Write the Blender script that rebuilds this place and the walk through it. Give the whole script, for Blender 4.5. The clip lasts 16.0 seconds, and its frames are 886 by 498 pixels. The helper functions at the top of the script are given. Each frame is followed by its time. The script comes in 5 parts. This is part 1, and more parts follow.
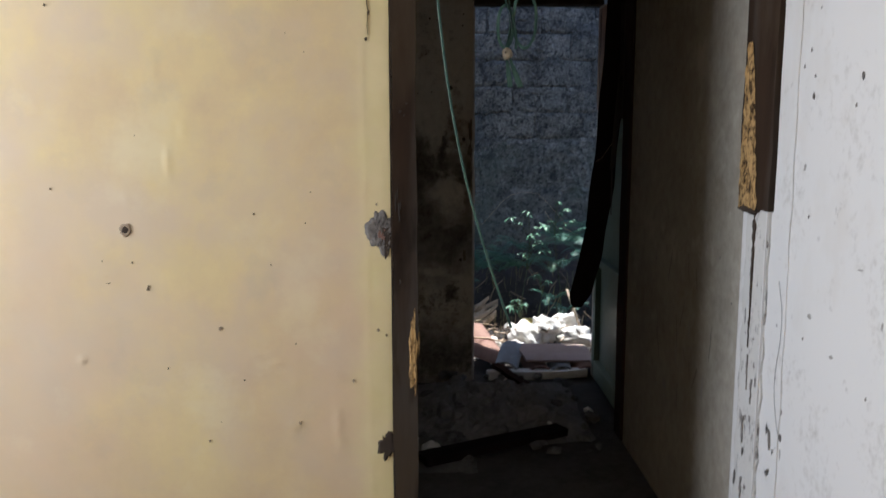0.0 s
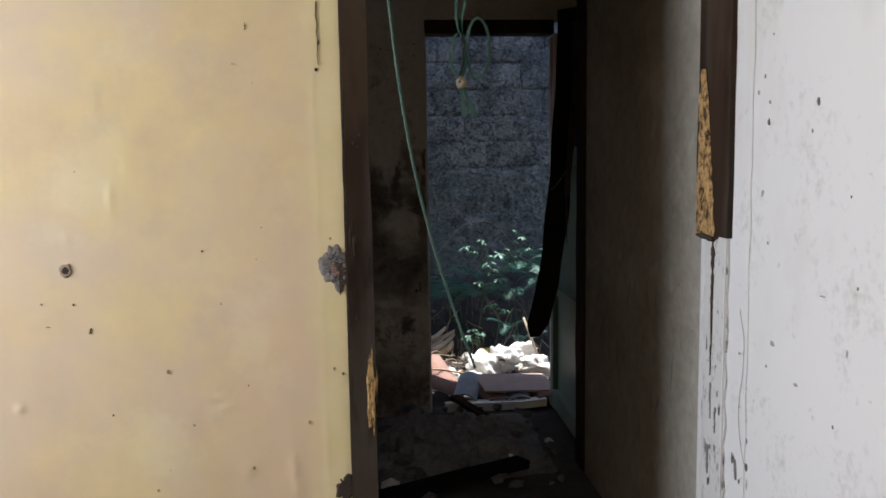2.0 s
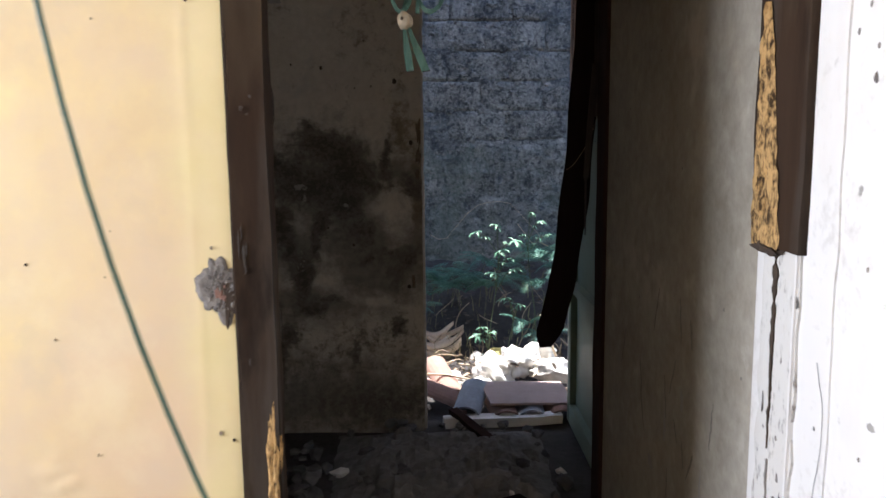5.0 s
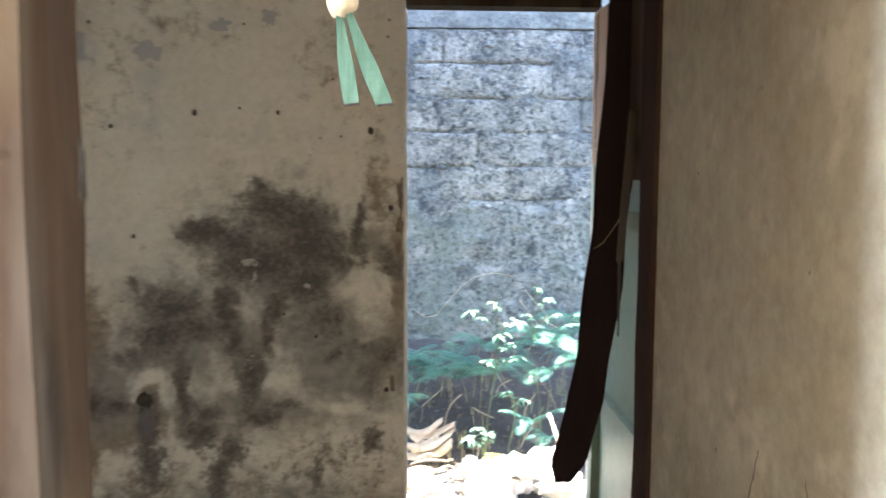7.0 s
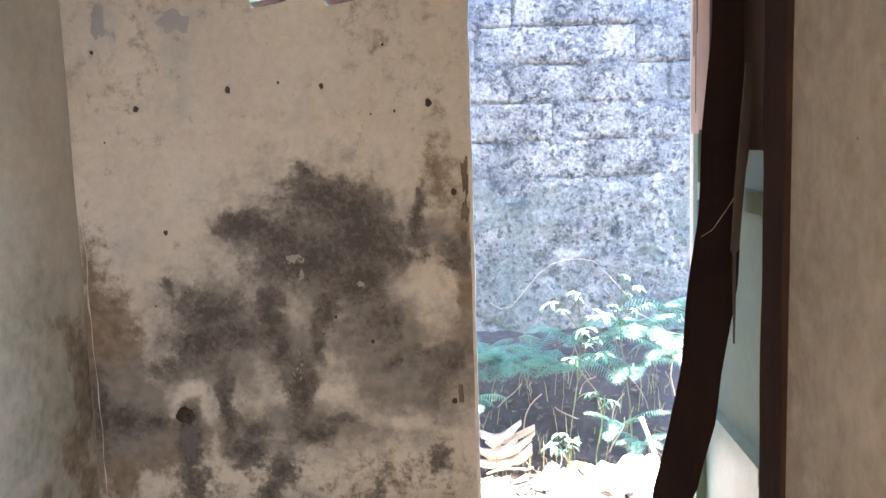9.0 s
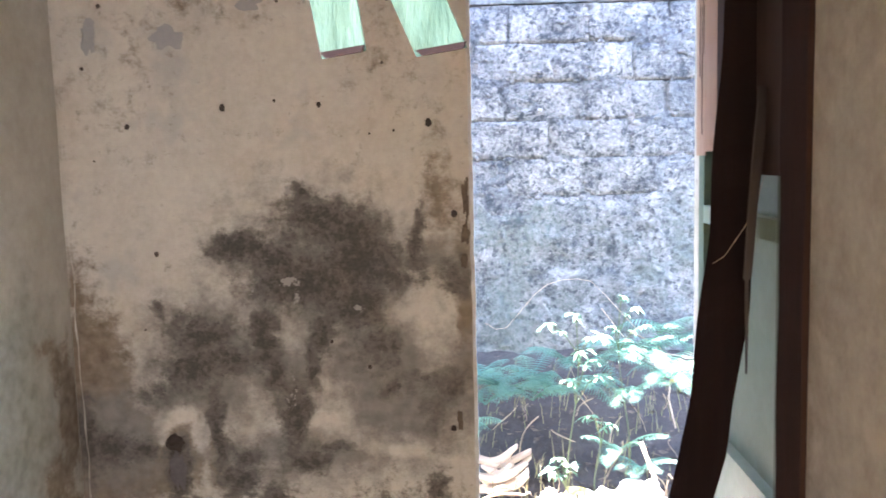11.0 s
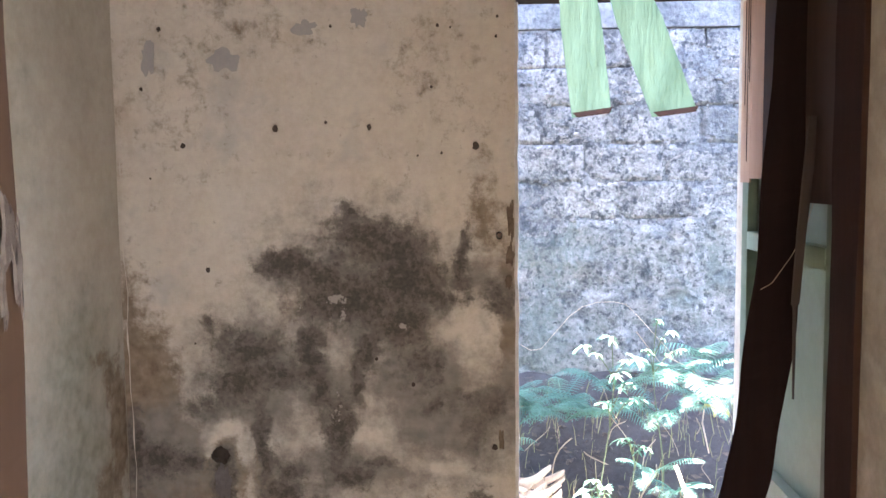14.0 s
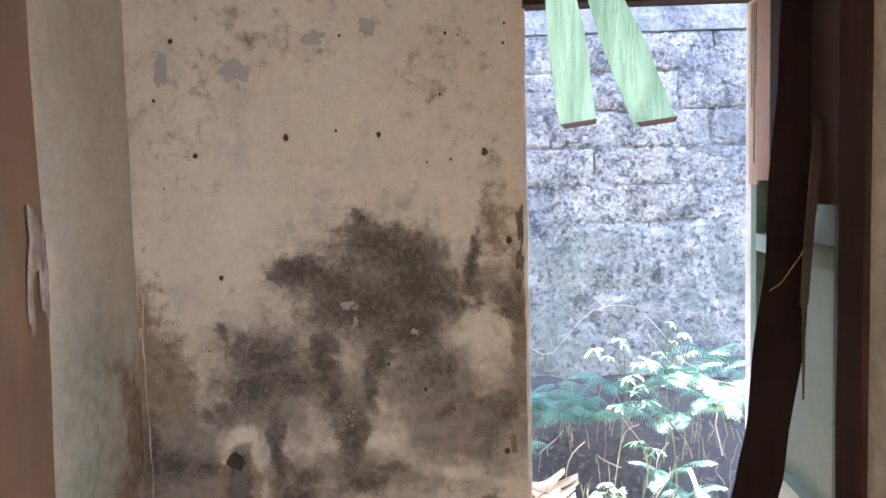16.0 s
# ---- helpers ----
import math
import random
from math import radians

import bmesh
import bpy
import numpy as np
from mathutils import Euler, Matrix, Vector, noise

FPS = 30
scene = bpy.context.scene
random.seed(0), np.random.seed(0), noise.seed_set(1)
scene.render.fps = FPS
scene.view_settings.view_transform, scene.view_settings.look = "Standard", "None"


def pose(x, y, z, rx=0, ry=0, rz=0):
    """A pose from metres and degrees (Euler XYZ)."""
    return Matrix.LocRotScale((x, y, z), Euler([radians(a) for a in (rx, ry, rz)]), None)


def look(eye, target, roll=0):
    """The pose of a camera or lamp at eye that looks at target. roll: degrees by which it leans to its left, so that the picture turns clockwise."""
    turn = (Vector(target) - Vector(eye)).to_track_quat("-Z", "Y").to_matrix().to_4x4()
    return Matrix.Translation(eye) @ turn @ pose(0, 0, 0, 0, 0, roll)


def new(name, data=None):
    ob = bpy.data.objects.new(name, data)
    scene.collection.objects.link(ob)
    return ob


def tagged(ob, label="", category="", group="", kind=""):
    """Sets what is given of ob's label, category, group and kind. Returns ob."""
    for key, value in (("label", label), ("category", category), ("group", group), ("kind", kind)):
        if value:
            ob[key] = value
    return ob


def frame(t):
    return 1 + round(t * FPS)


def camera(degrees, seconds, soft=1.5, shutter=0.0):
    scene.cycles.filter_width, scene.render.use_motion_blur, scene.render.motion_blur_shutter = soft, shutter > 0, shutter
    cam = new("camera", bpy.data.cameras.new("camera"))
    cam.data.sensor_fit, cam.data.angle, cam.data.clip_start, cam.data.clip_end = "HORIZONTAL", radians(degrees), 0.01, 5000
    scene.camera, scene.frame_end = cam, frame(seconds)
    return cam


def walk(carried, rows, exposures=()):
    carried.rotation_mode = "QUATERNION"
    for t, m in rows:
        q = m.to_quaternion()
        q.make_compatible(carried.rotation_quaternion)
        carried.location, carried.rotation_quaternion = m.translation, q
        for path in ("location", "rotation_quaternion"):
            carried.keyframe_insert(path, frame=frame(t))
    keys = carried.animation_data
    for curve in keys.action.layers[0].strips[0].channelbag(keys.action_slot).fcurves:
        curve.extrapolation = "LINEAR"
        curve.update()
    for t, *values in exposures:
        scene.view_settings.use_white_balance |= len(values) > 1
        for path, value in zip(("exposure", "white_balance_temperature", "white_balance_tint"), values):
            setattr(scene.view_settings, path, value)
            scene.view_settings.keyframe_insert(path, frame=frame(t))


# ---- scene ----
# ---- camera ----
cam = camera(55.1, 16.0, soft=1.5, shutter=0.5)
PATH = [
    (0, (-0.335, -4.528, 1.435), (-0.261, -2.553, 1.128), -0.1),
    (0.5, (-0.352, -4.533, 1.439), (-0.24, -2.552, 1.187), 1.8),
    (1, (-0.344, -4.465, 1.433), (-0.23, -2.487, 1.16), 1.3),
    (1.5, (-0.344, -4.471, 1.432), (-0.204, -2.495, 1.159), 0.1),
    (2, (-0.34, -4.468, 1.44), (-0.156, -2.491, 1.198), -0.9),
    (2.5, (-0.333, -4.466, 1.433), (-0.083, -2.502, 1.151), -0.7),
    (3, (-0.269, -4.386, 1.427), (-0.059, -2.416, 1.148), -1.4),
    (3.5, (-0.134, -4.212, 1.44), (-0.088, -2.229, 1.177), -0.7),
    (3.7, (-0.106, -4.180, 1.439), (-0.121, -2.198, 1.173), 0.1),
    (5.8, (-0.061, -3.420, 1.432), (0.075, -1.451, 1.110), -0.9),
    (6, (-0.005, -3.335, 1.435), (-0.013, -1.347, 1.215), -1.2),
    (6.5, (0.028, -3.202, 1.429), (-0.009, -1.217, 1.183), -1.0),
    (7, (-0.032, -2.97, 1.46), (0.076, -0.982, 1.269), 0.2),
    (7.5, (-0.077, -2.81, 1.456), (0.2, -0.843, 1.228), -1.9),
    (8, (-0.097, -2.759, 1.445), (0.117, -0.782, 1.224), -0.6),
    (8.5, (-0.045, -2.641, 1.394), (-0.004, -0.658, 1.137), -3.2),
    (8.7, (0.005, -2.575, 1.448), (-0.066, -0.591, 1.197), -1.9),
    (10.8, (-0.044, -2.516, 1.48), (-0.118, -0.529, 1.269), -1.6),
    (11, (-0.038, -2.488, 1.482), (-0.079, -0.499, 1.269), -1.5),
    (11.5, (-0.042, -2.497, 1.481), (-0.024, -0.507, 1.282), -1.1),
    (12, (-0.05, -2.5, 1.482), (-0.014, -0.509, 1.292), -1.0),
    (12.5, (-0.06, -2.498, 1.484), (-0.026, -0.506, 1.313), -1.2),
    (13, (-0.078, -2.509, 1.491), (-0.098, -0.517, 1.318), -1.5),
    (13.5, (-0.097, -2.527, 1.495), (-0.151, -0.536, 1.31), -1.2),
    (14, (-0.108, -2.536, 1.491), (-0.198, -0.545, 1.325), -0.6),
    (14.5, (-0.105, -2.542, 1.481), (-0.199, -0.55, 1.336), -1.0),
    (15, (-0.104, -2.56, 1.488), (-0.182, -0.567, 1.337), -1.1),
    (15.5, (-0.102, -2.556, 1.494), (-0.187, -0.565, 1.33), -1.1),
    (16, (-0.102, -2.557, 1.492), (-0.22, -0.566, 1.34), -1.4),
]
EXPOSURES = [  # seconds, stops, kelvin, tint
    (0, 1.05, 5950, 10), (1, 1.1, 6050, 11), (3.5, 1.2, 6050, 11), (4.8, 1.9, 6050, 12), (6, 2.6, 5950, 20), (6.5, 3.42, 6200, 12), (7, 4.58, 6200, 5), (7.5, 4.87, 6200, 12),
    (8, 5.05, 6200, 15), (9.5, 5.2, 6200, 17), (11, 5.2, 6200, 17), (12, 5.12, 6200, 17), (13, 4.97, 6220, 18), (13.7, 5.05, 6250, 18.5), (14.5, 5.14, 6280, 19), (16, 5.15, 6280, 19),
]
walk(cam, [(t, look(eye, target, roll)) for t, eye, target, roll in PATH], EXPOSURES)

# ---- light ----
world = bpy.data.worlds.new("world")
scene.world = world
world.use_nodes = True
wn = world.node_tree.nodes
sky = wn.new("ShaderNodeTexSky")
sky.sky_type = "NISHITA"
sky.sun_disc = False
sky.sun_elevation = radians(76)
sky.sun_rotation = radians(0)
wn["Background"].inputs["Strength"].default_value = 0.15
world.node_tree.links.new(sky.outputs["Color"], wn["Background"].inputs["Color"])

sun_data = bpy.data.lights.new("sun", "SUN")
sun_data.energy = 5.0
sun_data.angle = radians(0.5)
sun_data.color = (1.0, 0.96, 0.88)
sun = new("sun", sun_data)
SUN_FROM = Vector((0.02, math.cos(radians(76)), math.sin(radians(76))))
sun.matrix_world = look(SUN_FROM * 20, (0, 0, 0))

# daylight in the front room's window, west wall
sky_data = bpy.data.lights.new("window_daylight", "AREA")
sky_data.shape = "RECTANGLE"
sky_data.size, sky_data.size_y = 1.25, 1.05
sky_data.energy = 46
sky_data.color = (0.93, 0.96, 1.0)
window_light = new("window_daylight", sky_data)
window_light.matrix_world = look((-3.16, -3.1, 1.55), (0, -3.1, 1.5))

# ---- materials ----


def mat(name, base, second=None, rough=0.8, grain=40.0, patch=2.5, mix=0.6, bump=0.3, dist=0.004, metallic=0.0, vary=0.0, stretch=(1, 1, 1), spec=0.3, lo=0.36, hi=0.62, world=False):
    """Two colours mixed by a large and a fine noise, with a fine relief."""
    m = bpy.data.materials.new(name)
    m.use_nodes = True
    n, l = m.node_tree.nodes, m.node_tree.links
    b = n["Principled BSDF"]
    second = second or tuple(c * 0.6 for c in base)
    co = n.new("ShaderNodeTexCoord")
    mp = n.new("ShaderNodeMapping")
    mp.inputs["Scale"].default_value = stretch
    l.new(n.new("ShaderNodeNewGeometry").outputs["Position"] if world else co.outputs["Object"], mp.inputs["Vector"])
    big, fine = n.new("ShaderNodeTexNoise"), n.new("ShaderNodeTexNoise")
    for tex, scale, detail in ((big, patch, 6), (fine, grain, 8)):
        tex.inputs["Scale"].default_value = scale
        tex.inputs["Detail"].default_value = detail
        tex.inputs["Roughness"].default_value = 0.65
        l.new(mp.outputs["Vector"], tex.inputs["Vector"])
    add = n.new("ShaderNodeMath")
    add.operation = "MULTIPLY_ADD"
    add.inputs[1].default_value = 0.45
    l.new(fine.outputs["Fac"], add.inputs[0])
    half = n.new("ShaderNodeMath")
    half.operation = "MULTIPLY"
    half.inputs[1].default_value = 0.55
    l.new(big.outputs["Fac"], half.inputs[0])
    l.new(half.outputs[0], add.inputs[2])
    ramp = n.new("ShaderNodeValToRGB")
    ramp.color_ramp.elements[0].position, ramp.color_ramp.elements[1].position = lo, hi
    ramp.color_ramp.elements[0].color = (*[a * mix + c * (1 - mix) for a, c in zip(second, base)], 1)
    ramp.color_ramp.elements[1].color = (*base, 1)
    l.new(add.outputs[0], ramp.inputs["Fac"])
    colour = ramp.outputs["Color"]
    if vary:
        info, hsv, scaled = n.new("ShaderNodeObjectInfo"), n.new("ShaderNodeHueSaturation"), n.new("ShaderNodeMapRange")
        scaled.inputs["To Min"].default_value, scaled.inputs["To Max"].default_value = 1 - vary, 1 + vary
        l.new(info.outputs["Random"], scaled.inputs["Value"])
        l.new(scaled.outputs["Result"], hsv.inputs["Value"])
        l.new(colour, hsv.inputs["Color"])
        colour = hsv.outputs["Color"]
    l.new(colour, b.inputs["Base Color"])
    b.inputs["Roughness"].default_value = rough
    b.inputs["Metallic"].default_value = metallic
    b.inputs["Specular IOR Level"].default_value = spec
    bp = n.new("ShaderNodeBump")
    bp.inputs["Strength"].default_value = bump
    bp.inputs["Distance"].default_value = dist
    l.new(add.outputs[0], bp.inputs["Height"])
    l.new(bp.outputs["Normal"], b.inputs["Normal"])
    return m


def layered(m, attribute, colour, width=0.25, break_up=0.6, scale=14.0, colour_2=None, shift=0.0):
    """Adds a stain over a material: where the mesh's attribute, broken up by noise, passes a half."""
    n, l = m.node_tree.nodes, m.node_tree.links
    b = n["Principled BSDF"]
    below = b.inputs["Base Color"].links[0].from_socket
    at = n.new("ShaderNodeAttribute")
    at.attribute_name = attribute
    co, tex = n.new("ShaderNodeTexCoord"), n.new("ShaderNodeTexNoise")
    tex.inputs["Scale"].default_value = scale
    tex.inputs["Detail"].default_value = 9
    tex.inputs["Roughness"].default_value = 0.72
    l.new(co.outputs["Object"], tex.inputs["Vector"])
    add = n.new("ShaderNodeMath")
    add.operation = "MULTIPLY_ADD"
    add.inputs[1].default_value = break_up
    l.new(tex.outputs["Fac"], add.inputs[0])
    l.new(at.outputs["Fac"], add.inputs[2])
    rng = n.new("ShaderNodeMapRange")
    rng.interpolation_type = "SMOOTHSTEP"
    mid = 0.5 + 0.5 * break_up + shift
    rng.inputs["From Min"].default_value, rng.inputs["From Max"].default_value = mid - width, mid + width
    l.new(add.outputs[0], rng.inputs["Value"])
    over = n.new("ShaderNodeMix")
    over.data_type = "RGBA"
    l.new(rng.outputs["Result"], over.inputs[0])
    l.new(below, over.inputs[6])
    if colour_2:
        tone, fine = n.new("ShaderNodeMix"), n.new("ShaderNodeTexNoise")
        fine.inputs["Scale"].default_value, fine.inputs["Detail"].default_value = scale * 2.3, 7
        l.new(co.outputs["Object"], fine.inputs["Vector"])
        wide = n.new("ShaderNodeMapRange")
        wide.inputs["From Min"].default_value, wide.inputs["From Max"].default_value = 0.33, 0.67
        l.new(fine.outputs["Fac"], wide.inputs["Value"])
        tone.data_type = "RGBA"
        tone.inputs[6].default_value, tone.inputs[7].default_value = (*colour, 1), (*colour_2, 1)
        l.new(wide.outputs["Result"], tone.inputs[0])
        l.new(tone.outputs[2], over.inputs[7])
    else:
        over.inputs[7].default_value = (*colour, 1)
    l.new(over.outputs[2], b.inputs["Base Color"])
    return m


def tinted(m, colour, scale, lo, hi, strength=1.0, stretch=(1, 1, 1), seed=0.0, world=False):
    """Lays faded or dirty patches of another colour over a material, where a noise passes from lo to hi."""
    n, l = m.node_tree.nodes, m.node_tree.links
    b = n["Principled BSDF"]
    below = b.inputs["Base Color"].links[0].from_socket
    co, mp, tex, rng_, over = n.new("ShaderNodeTexCoord"), n.new("ShaderNodeMapping"), n.new("ShaderNodeTexNoise"), n.new("ShaderNodeMapRange"), n.new("ShaderNodeMix")
    mp.inputs["Scale"].default_value, mp.inputs["Location"].default_value = stretch, (seed, seed * 0.7, seed * 1.3)
    tex.inputs["Scale"].default_value, tex.inputs["Detail"].default_value, tex.inputs["Roughness"].default_value = scale, 7, 0.6
    rng_.inputs["From Min"].default_value, rng_.inputs["From Max"].default_value, rng_.inputs["To Max"].default_value = lo, hi, strength
    over.data_type = "RGBA"
    over.inputs[7].default_value = (*colour, 1)
    l.new(n.new("ShaderNodeNewGeometry").outputs["Position"] if world else co.outputs["Object"], mp.inputs["Vector"])
    l.new(mp.outputs["Vector"], tex.inputs["Vector"])
    l.new(tex.outputs["Fac"], rng_.inputs["Value"])
    l.new(rng_.outputs["Result"], over.inputs[0])
    l.new(below, over.inputs[6])
    l.new(over.outputs[2], b.inputs["Base Color"])
    return m


M_YELLOW = mat("yellow_wall_paint", (0.765, 0.605, 0.325), (0.635, 0.475, 0.30), rough=0.55, grain=9, patch=2.0, mix=1.0, bump=0.10, dist=0.006, lo=0.36, hi=0.66)
M_WHITE = mat("white_wall_paint", (0.70, 0.68, 0.665), (0.46, 0.43, 0.40), rough=0.6, grain=38, patch=3.5, mix=0.9, bump=0.25, lo=0.30, hi=0.47)
M_BEIGE = mat("beige_stained_plaster", (0.56, 0.505, 0.42), (0.445, 0.39, 0.315), rough=0.85, grain=34, patch=3.6, mix=1.0, bump=0.32, lo=0.36, hi=0.60)
# wall paint darkened to carry the passage's shade, under some dirt patches
M_INNER = mat("shaded_dirty_plaster", (0.43, 0.395, 0.335), (0.27, 0.24, 0.195), rough=0.85, grain=24, patch=1.8, mix=1.0, bump=0.2)
M_PASSAGE = mat("faded_green_plaster", (0.43, 0.385, 0.31), (0.33, 0.29, 0.225), rough=0.85, grain=26, patch=3.0, mix=1.0, bump=0.3)
M_PLASTER = mat("bare_plaster", (0.62, 0.595, 0.56), (0.28, 0.255, 0.23), rough=0.9, grain=60, patch=8, bump=0.4)
M_ROT = mat("rotten_plaster", (0.60, 0.575, 0.545), (0.10, 0.085, 0.074), rough=0.95, grain=70, patch=15, mix=1.0, bump=0.8, dist=0.008, stretch=(1, 1, 0.42), lo=0.37, hi=0.46)
M_CEMENT = mat("grey_cement", (0.25, 0.225, 0.205), (0.11, 0.097, 0.09), rough=0.95, grain=90, patch=30, mix=1.0, bump=0.9, dist=0.006)
M_BROKEN = mat("broken_cement", (0.14, 0.125, 0.118), (0.06, 0.053, 0.05), rough=0.95, grain=70, patch=14, bump=0.8, dist=0.008)
M_BRICKRED = mat("exposed_brick", (0.24, 0.13, 0.10), (0.14, 0.085, 0.07), rough=0.95, grain=80, patch=20, bump=0.6)
M_FRAME = mat("dark_brown_frame_paint", (0.040, 0.024, 0.0155), (0.019, 0.0115, 0.008), spec=0.06, rough=0.75, grain=30, patch=5, bump=0.15, stretch=(1, 1, 0.15))
M_FRAME_RED = mat("red_brown_frame_wood", (0.050, 0.026, 0.020), (0.022, 0.013, 0.011), spec=0.05, rough=0.85, grain=40, patch=6, bump=0.3, stretch=(1, 1, 0.12))
M_EATEN = mat("eaten_raw_wood", (0.52, 0.32, 0.13), (0.05, 0.028, 0.012), rough=0.95, grain=150, patch=70, mix=1.0, bump=1.0, dist=0.012, stretch=(1, 1, 0.4), lo=0.42, hi=0.54)
M_GREEN = mat("pale_green_door_paint", (0.30, 0.38, 0.30), (0.22, 0.28, 0.21), rough=0.5, grain=25, patch=4, bump=0.12)
M_GREEN_DARK = mat("dull_green_frame_paint", (0.17, 0.22, 0.16), (0.10, 0.13, 0.09), rough=0.6, grain=25, patch=6, bump=0.2)
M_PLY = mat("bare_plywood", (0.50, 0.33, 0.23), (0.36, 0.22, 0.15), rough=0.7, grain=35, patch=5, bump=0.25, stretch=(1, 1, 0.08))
M_PLY_DARK = mat("dark_plywood", (0.062, 0.034, 0.024), (0.03, 0.017, 0.013), rough=0.75, grain=35, patch=5, bump=0.25, stretch=(1, 1, 0.08))
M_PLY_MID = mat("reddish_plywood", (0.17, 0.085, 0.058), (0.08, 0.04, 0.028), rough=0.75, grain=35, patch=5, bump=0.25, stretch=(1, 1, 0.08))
M_GREYWOOD = mat("grey_weathered_lath", (0.085, 0.068, 0.062), (0.05, 0.038, 0.034), rough=0.85, grain=40, patch=8, bump=0.3, stretch=(1, 1, 0.1))
M_VENEER = mat("dark_peeled_veneer", (0.018, 0.011, 0.011), (0.009, 0.006, 0.006), spec=0.05, rough=0.9, grain=40, patch=6, bump=0.25, stretch=(1, 1, 0.08))
M_FLOOR = mat("dirty_concrete_floor", (0.10, 0.092, 0.084), (0.04, 0.036, 0.032), rough=0.85, grain=30, patch=3, mix=0.9, bump=0.6, dist=0.01)
M_SOIL = mat("dark_soil", (0.070, 0.060, 0.056), (0.026, 0.023, 0.023), rough=0.95, grain=46, patch=7, bump=1.0, dist=0.03)
M_BLOCK = mat("weathered_concrete_block", (0.375, 0.352, 0.322), (0.052, 0.055, 0.060), rough=0.95, grain=48, patch=6.0, mix=1.0, bump=1.0, dist=0.035, vary=0.08, lo=0.36, hi=0.64, world=True)
M_MORTAR = mat("grey_mortar", (0.29, 0.285, 0.28), (0.040, 0.043, 0.048), rough=0.95, grain=50, patch=7, mix=1.0, bump=1.0, dist=0.035, world=True, lo=0.38, hi=0.64)
M_RENDER = mat("rough_cement_render", (0.345, 0.327, 0.303), (0.05, 0.058, 0.060), rough=0.95, grain=46, patch=6.5, mix=1.0, bump=1.0, dist=0.04, world=True, lo=0.36, hi=0.64)
M_CAP = mat("concrete_capping", (0.24, 0.235, 0.225), (0.06, 0.065, 0.07), rough=0.95, grain=40, patch=9, mix=1.0, bump=1.0, dist=0.03, lo=0.36, hi=0.62, world=True)
M_ROOF = mat("rusty_roof_sheet", (0.20, 0.13, 0.10), (0.10, 0.07, 0.06), rough=0.8, grain=20, patch=3, bump=0.2)
M_CEIL = mat("stained_ceiling_board", (0.55, 0.52, 0.46), (0.38, 0.34, 0.28), rough=0.85, grain=12, patch=2, bump=0.1)
M_TILE_GREY = mat("grey_clay_tile", (0.30, 0.31, 0.33), (0.17, 0.17, 0.18), rough=0.8, grain=40, patch=9, bump=0.4, vary=0.2)
M_TILE_RED = mat("terracotta_tile", (0.30, 0.18, 0.14), (0.18, 0.11, 0.09), rough=0.85, grain=40, patch=9, bump=0.4, vary=0.2)
M_BOARD = mat("weathered_board", (0.42, 0.31, 0.27), (0.30, 0.22, 0.19), rough=0.8, grain=30, patch=6, bump=0.2)
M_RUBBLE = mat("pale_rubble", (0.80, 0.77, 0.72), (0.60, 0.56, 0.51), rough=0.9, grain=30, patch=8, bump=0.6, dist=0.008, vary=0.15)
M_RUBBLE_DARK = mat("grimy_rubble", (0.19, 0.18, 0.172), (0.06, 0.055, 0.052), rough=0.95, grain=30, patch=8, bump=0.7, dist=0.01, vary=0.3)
M_HUSK = mat("dry_husk", (0.58, 0.45, 0.33), (0.36, 0.26, 0.18), rough=0.85, grain=30, patch=8, bump=0.4, stretch=(1, 1, 1))
M_TWIG = mat("dry_twig", (0.34, 0.26, 0.18), (0.18, 0.13, 0.09), rough=0.9, grain=50, patch=10, bump=0.4)
M_FERN = mat("fern_green", (0.085, 0.20, 0.150), (0.042, 0.11, 0.082), rough=0.5, grain=30, patch=9, bump=0.2)
M_LEAF = mat("young_leaf_green", (0.105, 0.215, 0.135), (0.06, 0.14, 0.09), rough=0.45, grain=30, patch=9, bump=0.2)
M_LEAF_DRY = mat("yellowed_leaf", (0.38, 0.34, 0.12), (0.25, 0.18, 0.08), rough=0.7, grain=30, patch=9, bump=0.2)
M_STEM = mat("green_stem", (0.10, 0.125, 0.06), (0.075, 0.07, 0.04), rough=0.7, grain=40, patch=10)
M_RIBBON = mat("pale_green_plastic_ribbon", (0.030, 0.062, 0.046), (0.060, 0.105, 0.082), spec=0.12, rough=0.6, grain=60, patch=45, mix=1.0, bump=0.5, stretch=(3, 3, 0.25), lo=0.40, hi=0.58)
M_SHELL = mat("worn_ivory_shell", (0.26, 0.21, 0.145), (0.15, 0.11, 0.07), rough=0.6, grain=60, patch=30, bump=0.4)
M_MUD = mat("dark_mud", (0.060, 0.042, 0.030), (0.03, 0.02, 0.015), rough=0.95, grain=90, patch=30, bump=0.8)
M_SPECK = mat("grey_dirt_speck", (0.26, 0.235, 0.215), (0.15, 0.135, 0.125), rough=0.95, grain=120, patch=40, bump=0.5)
M_EDGE = mat("brown_broken_edge", (0.19, 0.145, 0.10), (0.08, 0.056, 0.036), rough=0.95, grain=70, patch=25, mix=1.0, bump=0.7)

